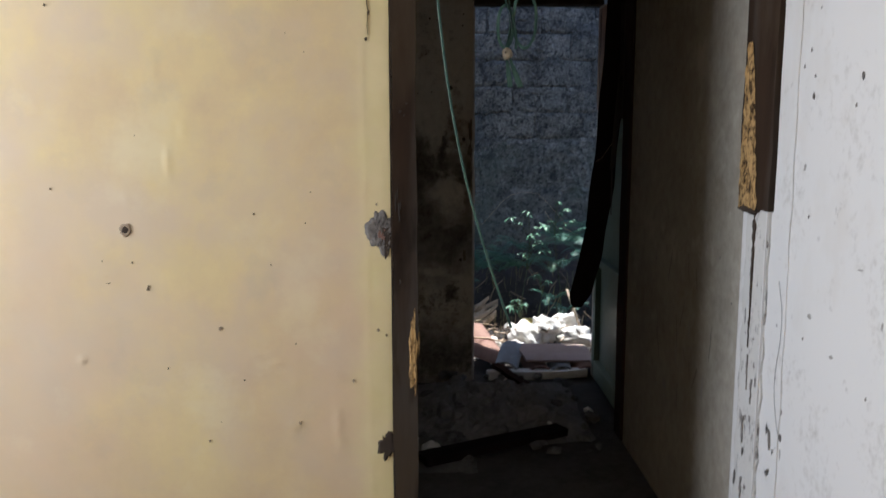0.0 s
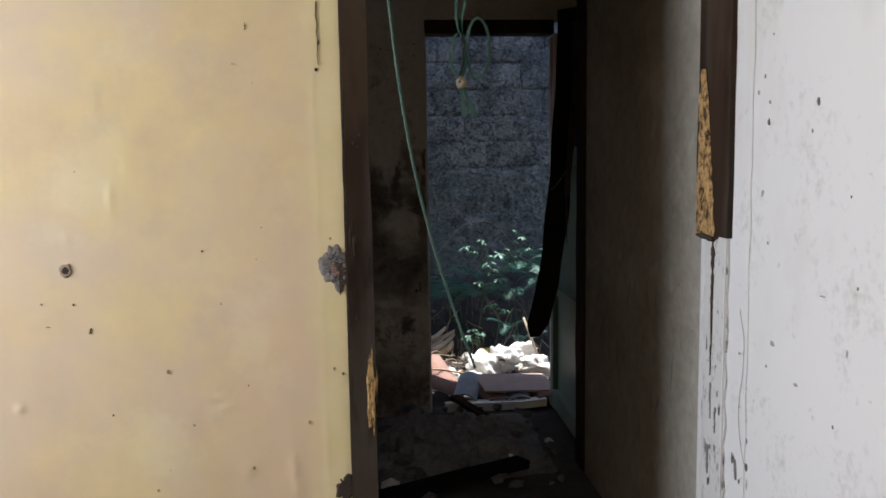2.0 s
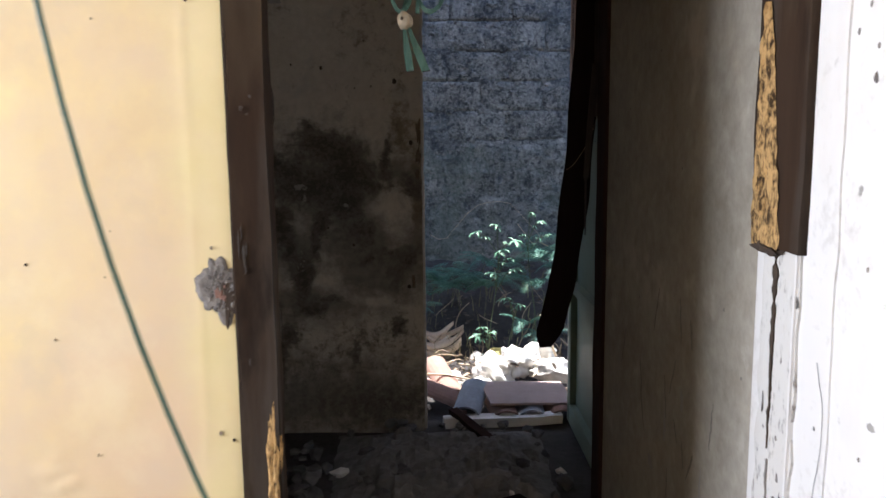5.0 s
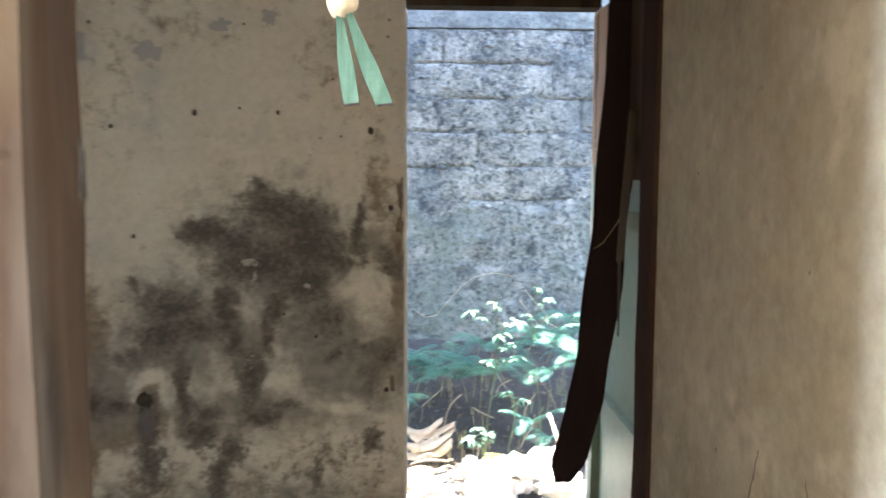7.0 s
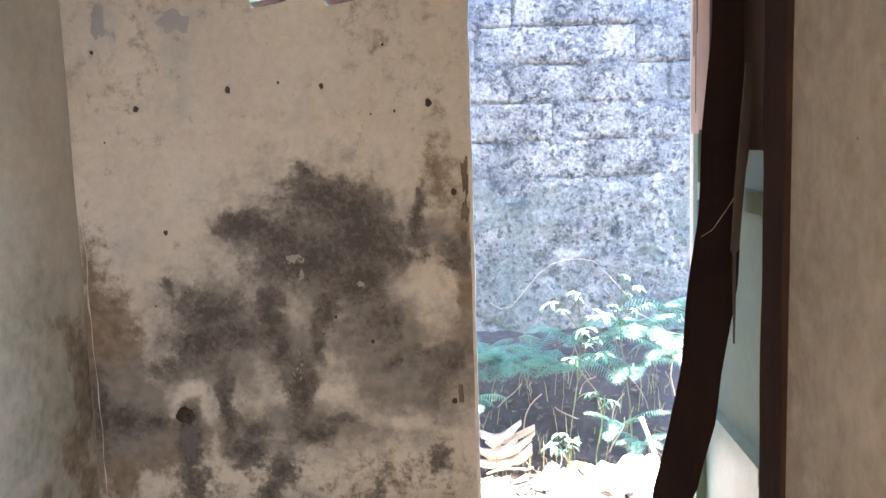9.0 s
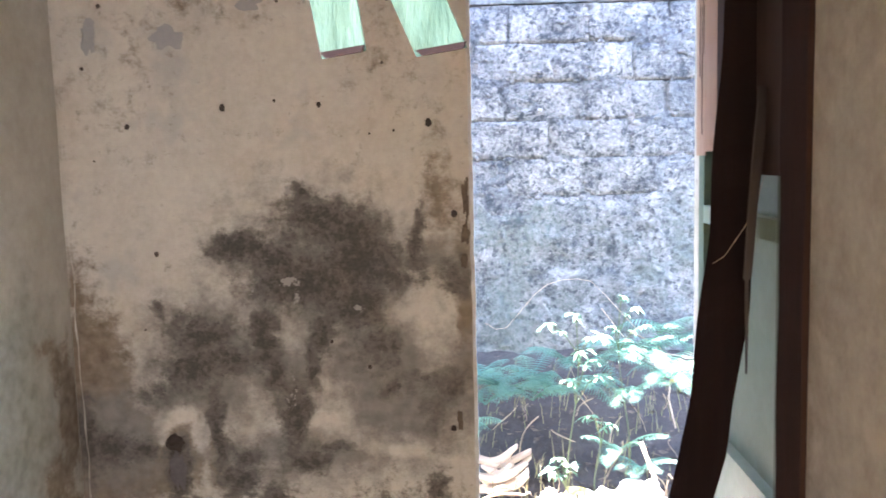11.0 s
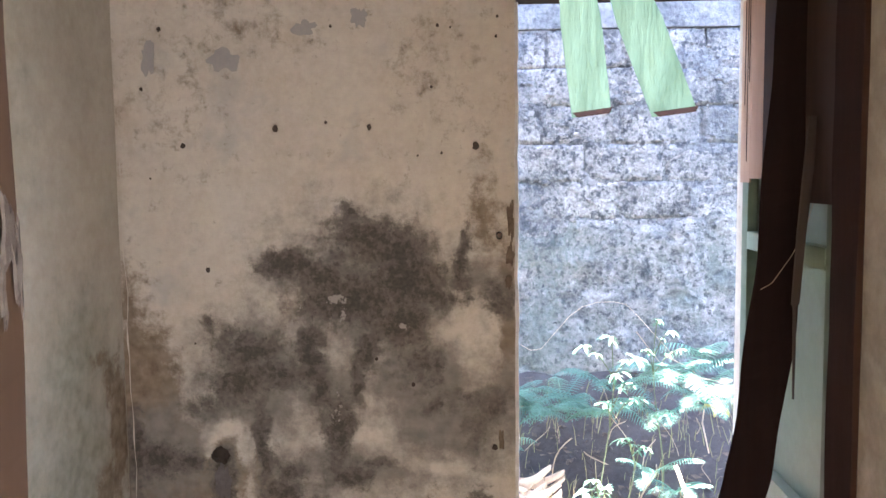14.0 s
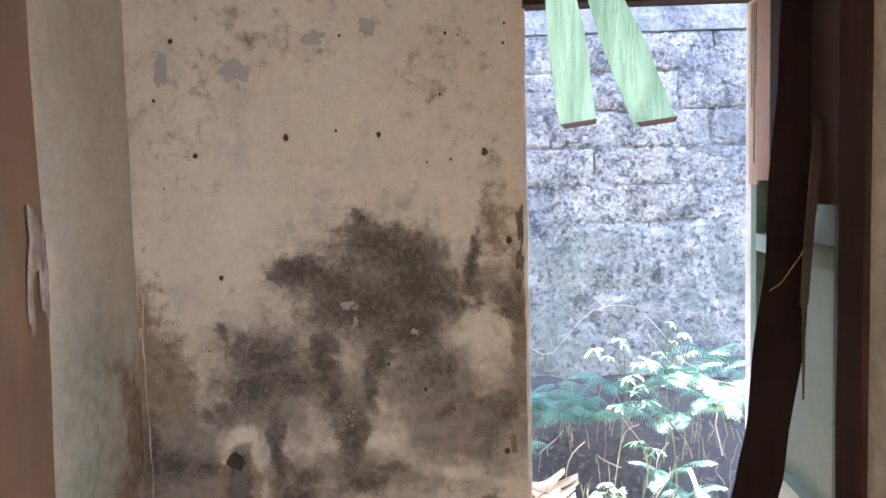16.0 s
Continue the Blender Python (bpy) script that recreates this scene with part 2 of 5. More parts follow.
tinted(M_YELLOW, (0.66, 0.515, 0.335), 14.0, 0.50, 0.70, 0.45, seed=41.0)
tinted(M_YELLOW, (0.72, 0.535, 0.36), 1.3, 0.46, 0.62, 0.8, seed=31.0)
tinted(M_YELLOW, (0.785, 0.64, 0.315), 1.9, 0.50, 0.68, 0.6, stretch=(1, 1, 0.6), seed=37.0)
tinted(M_YELLOW, (0.67, 0.53, 0.38), 2.6, 0.48, 0.66, 0.9, seed=3.0)
tinted(M_YELLOW, (0.80, 0.69, 0.46), 3.4, 0.56, 0.70, 0.5, seed=9.0)
tinted(M_YELLOW, (0.55, 0.46, 0.34), 5.0, 0.60, 0.76, 0.4, seed=14.0)
tinted(M_WHITE, (0.58, 0.53, 0.47), 2.4, 0.54, 0.70, 0.6, stretch=(1, 1, 0.5), seed=4.0)
tinted(M_WHITE, (0.34, 0.31, 0.29), 16.0, 0.66, 0.74, 0.7, seed=7.0)
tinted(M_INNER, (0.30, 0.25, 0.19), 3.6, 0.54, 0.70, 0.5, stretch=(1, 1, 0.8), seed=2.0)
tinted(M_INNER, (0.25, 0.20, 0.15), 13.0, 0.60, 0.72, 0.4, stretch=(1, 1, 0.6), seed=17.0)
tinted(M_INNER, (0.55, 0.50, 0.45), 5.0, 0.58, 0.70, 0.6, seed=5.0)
tinted(M_FRAME, (0.085, 0.075, 0.064), 7.0, 0.50, 0.68, 0.6, stretch=(1, 1, 0.10), seed=27.0)
tinted(M_FRAME, (0.062, 0.044, 0.028), 6.0, 0.50, 0.64, 0.7, stretch=(1, 1, 0.3), seed=21.0)
tinted(M_FRAME, (0.012, 0.008, 0.006), 9.0, 0.56, 0.66, 0.7, stretch=(1, 1, 0.25), seed=23.0)
tinted(M_PASSAGE, (0.40, 0.36, 0.28), 5.0, 0.56, 0.72, 0.4, seed=8.0)
for m_, seed_ in ((M_BLOCK, 12.0), (M_MORTAR, 12.0), (M_RENDER, 13.0)):
    tinted(m_, (0.52, 0.49, 0.46), 3.5, 0.52, 0.72, 0.5, seed=seed_ + 5, world=True)
    tinted(m_, (0.045, 0.049, 0.055), 34.0, 0.53, 0.63, 0.85, seed=seed_, world=True)
    tinted(m_, (0.075, 0.088, 0.10), 1.6, 0.48, 0.66, 0.6, seed=seed_ + 2, world=True)

tinted(M_RENDER, (0.13, 0.155, 0.135), 2.2, 0.48, 0.66, 0.55, seed=15.0, world=True)
tinted(M_BEIGE, (0.36, 0.29, 0.21), 6.5, 0.58, 0.72, 0.5, stretch=(1, 1, 0.7), seed=6.0)
tinted(M_BEIGE, (0.36, 0.345, 0.315), 4.2, 0.60, 0.70, 0.5, seed=11.0)

# ---- mesh helpers ----


def mesh_of(name, bm, material, smooth=False):
    data = bpy.data.meshes.new(name)
    bm.normal_update()
    bm.to_mesh(data)
    bm.free()
    data.materials.append(material)
    if smooth:
        for p in data.polygons:
            p.use_smooth = True
    return data


def thing(name, label, category, x=0, y=0, z=0, group="", rz=0):
    ob = new(name)
    ob.matrix_basis = pose(x, y, z, 0, 0, rz)
    return tagged(ob, label, category, group)


def part(name, bm, material, parent, label="", smooth=False, at=None):
    ob = new(name, mesh_of(name, bm, material, smooth))
    ob.parent = parent
    if at is not None:
        ob.matrix_basis = at
    if label:
        tagged(ob, label)
    return ob


def whole(name, bm, material, label, category, group="", kind="", smooth=False, at=None):
    ob = new(name, mesh_of(name, bm, material, smooth))
    if at is not None:
        ob.matrix_basis = at
    return tagged(ob, label, category, group, kind)


def box(bm, x0, x1, y0, y1, z0, z1, bevel=0.0):
    made = bmesh.ops.create_cube(bm, size=1)["verts"]
    for v in made:
        v.co = Vector((x0 if v.co.x < 0 else x1, y0 if v.co.y < 0 else y1, z0 if v.co.z < 0 else z1))
    if bevel:
        edges = list({e for v in made for e in v.link_edges})
        bmesh.ops.bevel(bm, geom=edges, offset=bevel, segments=2, affect="EDGES", profile=0.6)
    return bm


def boxes(*rows, bevel=0.0):
    bm = bmesh.new()
    for r in rows:
        box(bm, *r, bevel=bevel)
    return bm


def worn(bm, cuts, amount, scale, keep=None):
    """Cuts a mesh finer and wears its surface unevenly."""
    bmesh.ops.subdivide_edges(bm, edges=bm.edges[:], cuts=cuts, use_grid_fill=True)
    for v in bm.verts:
        d = noise.noise_vector(v.co * scale) * amount
        v.co += d
    return bm


def tube(bm, points, radii, sides=6):
    """A round rod along points, with a radius at each."""
    rings = []
    for i, p in enumerate(points):
        p = Vector(p)
        a, b = Vector(points[max(i - 1, 0)]), Vector(points[min(i + 1, len(points) - 1)])
        d = (b - a).normalized()
        u = d.orthogonal().normalized()
        w = d.cross(u)
        r = radii[i] if isinstance(radii, (list, tuple)) else radii
        rings.append([bm.verts.new(p + (u * math.cos(t) + w * math.sin(t)) * r) for t in (2 * math.pi * k / sides for k in range(sides))])
    for a, b in zip(rings, rings[1:]):
        for k in range(sides):
            bm.faces.new((a[k], a[(k + 1) % sides], b[(k + 1) % sides], b[k]))
    bm.faces.new(rings[0][::-1])
    bm.faces.new(rings[-1])
    return bm


def strip(bm, points, widths, across, thick):
    """A band of that thickness along points; across gives its width's direction at each."""
    rings = []
    for i, p in enumerate(points):
        p = Vector(p)
        d = (Vector(points[min(i + 1, len(points) - 1)]) - Vector(points[max(i - 1, 0)])).normalized()
        u = Vector(across[i]).normalized()
        nrm = d.cross(u).normalized() * thick / 2
        h = u * widths[i] / 2
        rings.append([bm.verts.new(p + q) for q in (-h - nrm, h - nrm, h + nrm, -h + nrm)])
    for a, b in zip(rings, rings[1:]):
        for k in range(4):
            bm.faces.new((a[k], a[(k + 1) % 4], b[(k + 1) % 4], b[k]))
    bm.faces.new(rings[0][::-1])
    bm.faces.new(rings[-1])
    return bm


def lump(bm, x, y, z, rx, ry, rz, rough=0.25, seed=0.0, level=2):
    made = bmesh.ops.create_icosphere(bm, subdivisions=level, radius=1)["verts"]
    for v in made:
        k = 1 + rough * noise.noise(v.co * 1.6 + Vector((seed, seed * 1.7, 3.1))) + rough * 0.5 * noise.noise(v.co * 4 + Vector((seed, 0, 0)))
        v.co = Vector((x + v.co.x * rx * k, y + v.co.y * ry * k, z + v.co.z * rz * k))
    return bm


def blotch(bm, cx, cz, rx, rz, y, proud, seed, sides=22, ragged=0.35):
    """An irregular thin patch on a wall that faces -y."""
    centre = bm.verts.new((cx, y - proud, cz))
    outer, inner = [], []
    for k in range(sides):
        a = 2 * math.pi * k / sides
        q = 1 + ragged * noise.noise(Vector((math.cos(a) * 1.7 + seed, math.sin(a) * 1.7, seed * 0.37))) + 0.4 * ragged * noise.noise(Vector((math.cos(a) * 5 + seed, math.sin(a) * 5, 1.3)))
        outer.append(bm.verts.new((cx + rx * q * math.cos(a), y, cz + rz * q * math.sin(a))))
        inner.append(bm.verts.new((cx + 0.8 * rx * q * math.cos(a), y - proud, cz + 0.8 * rz * q * math.sin(a))))
    for k in range(sides):
        j = (k + 1) % sides
        bm.faces.new((outer[k], outer[j], inner[j], inner[k]))
        bm.faces.new((inner[k], inner[j], centre))
    return bm


# ---- plan ----
BACK_Y = 0.0          # stained wall, its front
DOOR_Y = -2.28        # yellow wall, its front
RIGHT_X = 0.605       # long white wall
LEFT_X = -1.21        # passage's west wall
OPEN_R = 0.68         # back opening from x = 0 to here
OPEN_TOP = 2.015
POST_Y = -0.925       # end of the long white wall
BLOCK_Y = 1.85        # yard wall
CEIL_Z = 2.65
ROOM_W, ROOM_S = -3.2, -6.2

# ---- setting ----
bm = bmesh.new()
# one sheet: fine near the yard, wide towards the horizon
xs = [-400, -60, -12] + [-3 + i * 0.15 for i in range(41)] + [12, 60, 400]
ys = [-400, -60, -12, -7, 0.1] + [0.16 + i * 0.08 for i in range(22)] + [3, 8, 60, 400]


def ground_z(x, y):
    """Soil outside rises a little towards the yard wall."""
    if not (-4 < x < 4 and 0.1 < y < 3):
        return -0.06
    rise = min(max((y - 0.35) / 1.4, 0), 1)
    return -0.04 + 0.10 * rise + 0.42 * max(0, min(1, (y - 1.0) / 0.85)) ** 1.3 + 0.04 * noise.noise(Vector((x * 3, y * 3, 0.5))) + 0.022 * noise.noise(Vector((x * 9, y * 9, 2.5)))


grid = [[bm.verts.new((x, y, ground_z(x, y))) for y in ys] for x in xs]
for i in range(len(xs) - 1):
    for j in range(len(ys) - 1):
        bm.faces.new((grid[i][j], grid[i + 1][j], grid[i + 1][j + 1], grid[i][j + 1]))
whole("ground", bm, M_SOIL, "dark damp soil littered with rubble", "ground", kind="structure", smooth=True)

bm = bmesh.new()
nx, ny = 60, 90
floor_grid = [[bm.verts.new((ROOM_W - 0.1 + (1.57 - ROOM_W + 0.1) * i / nx, ROOM_S - 0.1 + (0.12 - ROOM_S + 0.1) * j / ny, 0)) for j in range(ny + 1)] for i in range(nx + 1)]
for i in range(nx):
    for j in range(ny):
        bm.faces.new((floor_grid[i][j], floor_grid[i + 1][j], floor_grid[i + 1][j + 1], floor_grid[i][j + 1]))
for v in bm.verts:
    v.co.z = 0.012 * noise.noise(v.co * 2.5) - 0.012
whole("floor", bm, M_FLOOR, "grimy bare concrete floor", "floor", kind="structure", smooth=True)

# stained wall with the back opening: fine grid in front, so that the stains keep their shape
STAINS = [  # x, z, half width, half height, strength
    (-0.503, 1.385, 0.045, 0.03, 0.9), (-0.45, 1.315, 0.11, 0.06, 1.0), (-0.36, 1.27, 0.085, 0.055, 1.1), (-0.697, 1.236, 0.085, 0.036, 1.15), (-0.59, 1.20, 0.10, 0.05, 1.0),
    (-0.509, 1.13, 0.15, 0.08, 1.05), (-0.33, 1.18, 0.12, 0.08, 1.1), (-0.345, 1.06, 0.13, 0.07, 1.05), (-0.23, 1.135, 0.08, 0.026, 1.0), (-0.157, 1.235, 0.024, 0.085, 1.05), (-0.06, 1.12, 0.045, 0.05, 0.9), (-0.155, 1.13, 0.04, 0.03, 0.9),
    (-0.81, 0.975, 0.10, 0.055, 1.0), (-0.85, 0.87, 0.085, 0.07, 1.0), (-0.74, 0.90, 0.10, 0.05, 0.85), (-0.935, 1.04, 0.02, 0.06, 0.75), (-0.96, 0.80, 0.06, 0.04, 0.7),
    (-0.635, 0.955, 0.030, 0.09, 1.1), (-0.605, 0.85, 0.026, 0.07, 1.0), (-0.455, 0.965, 0.032, 0.06, 1.0), (-0.485, 0.87, 0.026, 0.07, 0.9), (-0.555, 0.72, 0.042, 0.11, 1.0), (-0.43, 0.62, 0.07, 0.018, 0.9), (-0.52, 0.58, 0.05, 0.03, 0.9),
    (-0.27, 0.93, 0.10, 0.09, 0.72), (-0.25, 0.79, 0.04, 0.025, 0.8), (-0.14, 0.83, 0.08, 0.04, 0.95), (-0.07, 0.80, 0.05, 0.05, 0.8), (-0.10, 0.72, 0.05, 0.07, 0.75), (-0.785, 0.68, 0.035, 0.12, 0.95), (-0.70, 0.60, 0.05, 0.05, 0.8),
    (-1.12, 0.63, 0.07, 0.05, 1.0), (-1.0, 0.625, 0.07, 0.035, 1.0), (-1.19, 0.66, 0.03, 0.10, 1.0), (-0.91, 0.54, 0.030, 0.11, 1.15), (-0.90, 0.40, 0.05, 0.12, 0.9), (-0.717, 0.525, 0.05, 0.05, 1.0), (-0.62, 0.46, 0.05, 0.06, 0.9), (-0.50, 0.565, 0.05, 0.025, 0.9),
    (-0.24, 0.446, 0.20, 0.05, 0.4), (-0.12, 0.486, 0.04, 0.05, 0.85), (-0.45, 0.32, 0.30, 0.08, 0.35), (-0.9, 0.20, 0.3, 0.10, 0.5), (-0.2, 0.12, 0.4, 0.10, 0.6), (-0.66, 0.36, 0.04, 0.12, 0.9), (-0.30, 0.36, 0.03, 0.10, 0.7),
]
CLEAR = [  # pale bare patches inside the stains
    (-0.145, 0.97, 0.050, 0.10, 1.2), (-0.175, 1.045, 0.06, 0.03, 1.1), (-0.69, 0.735, 0.055, 0.07, 0.55), (-0.41, 0.735, 0.055, 0.08, 0.5),
    (-0.958, 0.655, 0.018, 0.035, 0.85), (-0.948, 0.700, 0.022, 0.022, 0.9), (-0.915, 0.728, 0.026, 0.018, 0.9), (-0.875, 0.722, 0.024, 0.020, 0.9), (-0.848, 0.688, 0.020, 0.028, 0.85), (-0.836, 0.635, 0.018, 0.04, 0.85), (-0.826, 0.57, 0.016, 0.05, 0.75), (-0.244, 0.625, 0.062, 0.022, 1.2), (-0.05, 0.66, 0.04, 0.08, 0.6),
]


def field(rows, x, z):
    best = 0.0
    for cx, cz, rx, rz, k in rows:
        d = math.hypot((x - cx) / rx, (z - cz) / rz)
        if d < 2.2:
            best = max(best, k * (1.0 - 0.5 * d))
    return best


GRIME = [  # brown runs and damp patches
    (-1.16, 0.72, 0.09, 0.26, 1.9), (-1.08, 0.58, 0.12, 0.09, 1.6), (-1.02, 0.60, 0.28, 0.12, 1.3), (-1.19, 0.95, 0.05, 0.25, 0.9), (-0.03, 1.00, 0.03, 0.30, 1.0), (-0.10, 1.35, 0.05, 0.20, 0.75), (-0.9, 0.30, 0.3, 0.20, 0.55),
    (-0.3, 0.40, 0.3, 0.14, 0.45), (-0.25, 1.80, 0.15, 0.18, 0.38), (-1.05, 1.75, 0.15, 0.25, 0.35), (-0.85, 1.95, 0.3, 0.08, 0.42), (-0.6, 0.62, 0.4, 0.08, 0.5),
]


def front_grid(layers, x0, x1, z0, z1, step):
    """A wall face towards -y as a fine grid, in a bmesh with float layers per vertex."""
    g = bmesh.new()
    made = [(g.verts.layers.float.new(name), value) for name, value in layers]
    nx, nz = max(1, round((x1 - x0) / step)), max(1, round((z1 - z0) / step))
    rows = []
    for i in range(nx + 1):
        col = []
        for k in range(nz + 1):
            x, z = x0 + (x1 - x0) * i / nx, z0 + (z1 - z0) * k / nz
            v = g.verts.new((x, 0, z))
            for layer, value in made:
                v[layer] = value(x, z)
            col.append(v)
        rows.append(col)
    for i in range(nx):
        for k in range(nz):
            g.faces.new((rows[i][k], rows[i + 1][k], rows[i + 1][k + 1], rows[i][k + 1]))
    return g


WASH = [  # grey damp that surrounds the mould
    (-0.45, 1.12, 0.30, 0.24, 1.0), (-0.80, 0.87, 0.19, 0.19, 1.1), (-0.27, 0.87, 0.20, 0.20, 1.25), (-0.10, 0.75, 0.14, 0.14, 1.1), (-0.60, 0.84, 0.18, 0.18, 0.95), (-1.08, 0.66, 0.18, 0.13, 1.0),
    (-0.55, 0.60, 0.40, 0.10, 0.9), (-0.5, 0.15, 0.6, 0.18, 1.0), (-1.0, 0.78, 0.14, 0.05, 0.85), (-0.11, 1.16, 0.10, 0.12, 0.8),
]
FLAKES = [(-0.55, 1.125, 0.035, 0.020, 0.95), (-0.53, 1.08, 0.014, 0.03, 0.9), (-0.685, 1.05, 0.008, 0.06, 0.85), (-0.66, 1.10, 0.02, 0.012, 0.75), (-0.345, 1.045, 0.03, 0.014, 0.85), (-0.54, 1.40, 0.015, 0.02, 0.75), (-0.55, 0.78, 0.03, 0.10, 0.6)]


def wash_value(x, z):
    w = noise.noise_vector(Vector((x * 6, z * 6, 4.3))) * 0.05 + noise.noise_vector(Vector((x * 20, z * 20, 2.3))) * 0.015
    return field(WASH, x + w.x, z + w.z) - 0.4 * field(CLEAR, x + w.x, z + w.z)


def stain_value(x, z):
    w = noise.noise_vector(Vector((x * 7, z * 7, 0.3))) * 0.026 + noise.noise_vector(Vector((x * 22, z * 22, 1.3))) * 0.018 + noise.noise_vector(Vector((x * 55, z * 55, 5.3))) * 0.009
    x, z = x + w.x, z + w.z
    return field(STAINS, x, z) - field(CLEAR, x, z)


layered(M_BEIGE, "grime", (0.15, 0.11, 0.07), width=0.30, break_up=2.4, scale=13, colour_2=(0.25, 0.20, 0.145))
layered(M_BEIGE, "wash", (0.17, 0.15, 0.128), width=0.34, break_up=1.5, scale=12, colour_2=(0.24, 0.215, 0.18))
layered(M_BEIGE, "stain", (0.105, 0.090, 0.073), width=0.26, break_up=1.9, scale=26, colour_2=(0.155, 0.134, 0.108), shift=-0.10)
layered(M_BEIGE, "stain", (0.058, 0.049, 0.039), width=0.20, break_up=2.3, scale=44, colour_2=(0.085, 0.072, 0.058), shift=0.24)
layered(M_BEIGE, "flake", (0.30, 0.27, 0.235), width=0.06, break_up=2.4, scale=34, shift=0.16)
bm = front_grid((("stain", stain_value), ("wash", wash_value), ("flake", lambda x, z: field(FLAKES, x, z)), ("grime", lambda x, z: field(GRIME, x, z) - field(CLEAR, x, z))), LEFT_X, -0.004, -0.02, CEIL_Z, 0.0085)
for v in bm.verts:
    v.co.y = BACK_Y + 0.004 * noise.noise(Vector((v.co.x * 4, v.co.z * 4, 2.0)))
    if v.co.x > -0.006:
        v.co.x += 0.006 * noise.noise(Vector((0, 0, v.co.z * 18)))
box(bm, LEFT_X, -0.006, 0.012, 0.12, -0.02, CEIL_Z)
box(bm, OPEN_R, 1.45, 0, 0.12, -0.02, OPEN_TOP)
box(bm, -0.004, 1.45, 0, 0.12, OPEN_TOP + 0.07, CEIL_Z)
wall_back = whole("wall_back", bm, M_BEIGE, "beige plaster wall with a dark branching mould stain", "wall", kind="structure")

PASSAGE_GRIME = [(-0.10, 0.92, 0.04, 0.06, 1.1), (-0.05, 0.74, 0.05, 0.16, 1.4), (-0.16, 0.98, 0.05, 0.025, 0.9), (-0.14, 0.58, 0.08, 0.08, 1.0), (-0.33, 0.52, 0.03, 0.03, 1.0), (-0.06, 0.40, 0.06, 0.15, 1.0), (-0.8, 0.3, 0.3, 0.12, 0.8)]
PASSAGE_DAMP = [(-0.30, 1.00, 0.18, 0.18, 0.9), (-0.32, 0.70, 0.25, 0.28, 1.0), (-0.7, 0.75, 0.3, 0.3, 0.8), (-0.6, 1.6, 0.15, 0.3, 0.5)]
layered(M_PASSAGE, "damp", (0.22, 0.215, 0.165), width=0.40, break_up=1.8, scale=11, colour_2=(0.33, 0.315, 0.25))
layered(M_PASSAGE, "grime", (0.14, 0.10, 0.062), width=0.26, break_up=2.0, scale=15, colour_2=(0.24, 0.19, 0.135))
bm = front_grid((("grime", lambda y, z: field(PASSAGE_GRIME, y, z)), ("damp", lambda y, z: field(PASSAGE_DAMP, y, z))), DOOR_Y + 0.13, -0.001, -0.02, CEIL_Z, 0.02)
for v in bm.verts:
    v.co = Vector((LEFT_X - 0.001 - 0.003 * noise.noise(Vector((v.co.x * 4, v.co.z * 4, 6.0))) ** 2, v.co.x, v.co.z))
box(bm, LEFT_X - 0.12, LEFT_X - 0.010, DOOR_Y + 0.13, 0.12, -0.02, CEIL_Z)
whole("wall_passage_left", bm, M_PASSAGE, "dull greenish plaster wall of the passage", "wall", kind="structure")
whole("wall_right", boxes((RIGHT_X, RIGHT_X + 0.12, ROOM_S, -2.17, -0.02, CEIL_Z)), M_WHITE, "long white painted wall, scuffed and grimy", "wall", kind="structure")
# same white wall as wall_right; its shade is put into the darker colour
whole("wall_passage_right", boxes((RIGHT_X, RIGHT_X + 0.12, -2.17, POST_Y, -0.02, CEIL_Z)), M_INNER, "passage end of the white wall, coloured darker for its shade", "wall", kind="structure")
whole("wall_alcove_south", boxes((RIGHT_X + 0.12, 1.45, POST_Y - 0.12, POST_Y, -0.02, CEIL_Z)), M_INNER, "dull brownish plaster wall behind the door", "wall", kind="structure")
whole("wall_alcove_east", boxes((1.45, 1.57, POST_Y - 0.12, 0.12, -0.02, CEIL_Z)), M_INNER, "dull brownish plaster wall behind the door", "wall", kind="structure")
JAMB_L0, JAMB_L1 = -0.385, -0.32
PARTITION_FRONT = -1.7
BLISTERS = [  # x, z, half width, half height, height of the swelling
    (-0.969, 1.323, 0.009, 0.028, 0.0022), (-0.926, 1.404, 0.011, 0.022, 0.0016), (-0.992, 1.553, 0.006, 0.030, 0.0014), (-1.078, 1.221, 0.012, 0.02, 0.0012), (-0.726, 0.765, 0.010, 0.010, 0.0020), (-0.74, 0.80, 0.026, 0.012, 0.0024), (-0.70, 0.775, 0.014, 0.010, 0.0022), (-0.72, 0.83, 0.012, 0.008, 0.0016),
    (-1.223, 0.791, 0.012, 0.010, 0.0030), (-0.82, 0.69, 0.018, 0.006, 0.0014), (-0.97, 0.735, 0.014, 0.006, 0.0012), (-0.66, 0.60, 0.022, 0.014, 0.0020), (-0.54, 0.60, 0.012, 0.035, 0.0026), (-0.53, 0.54, 0.012, 0.02, 0.0022), (-1.15, 1.02, 0.02, 0.008, 0.0014),
]


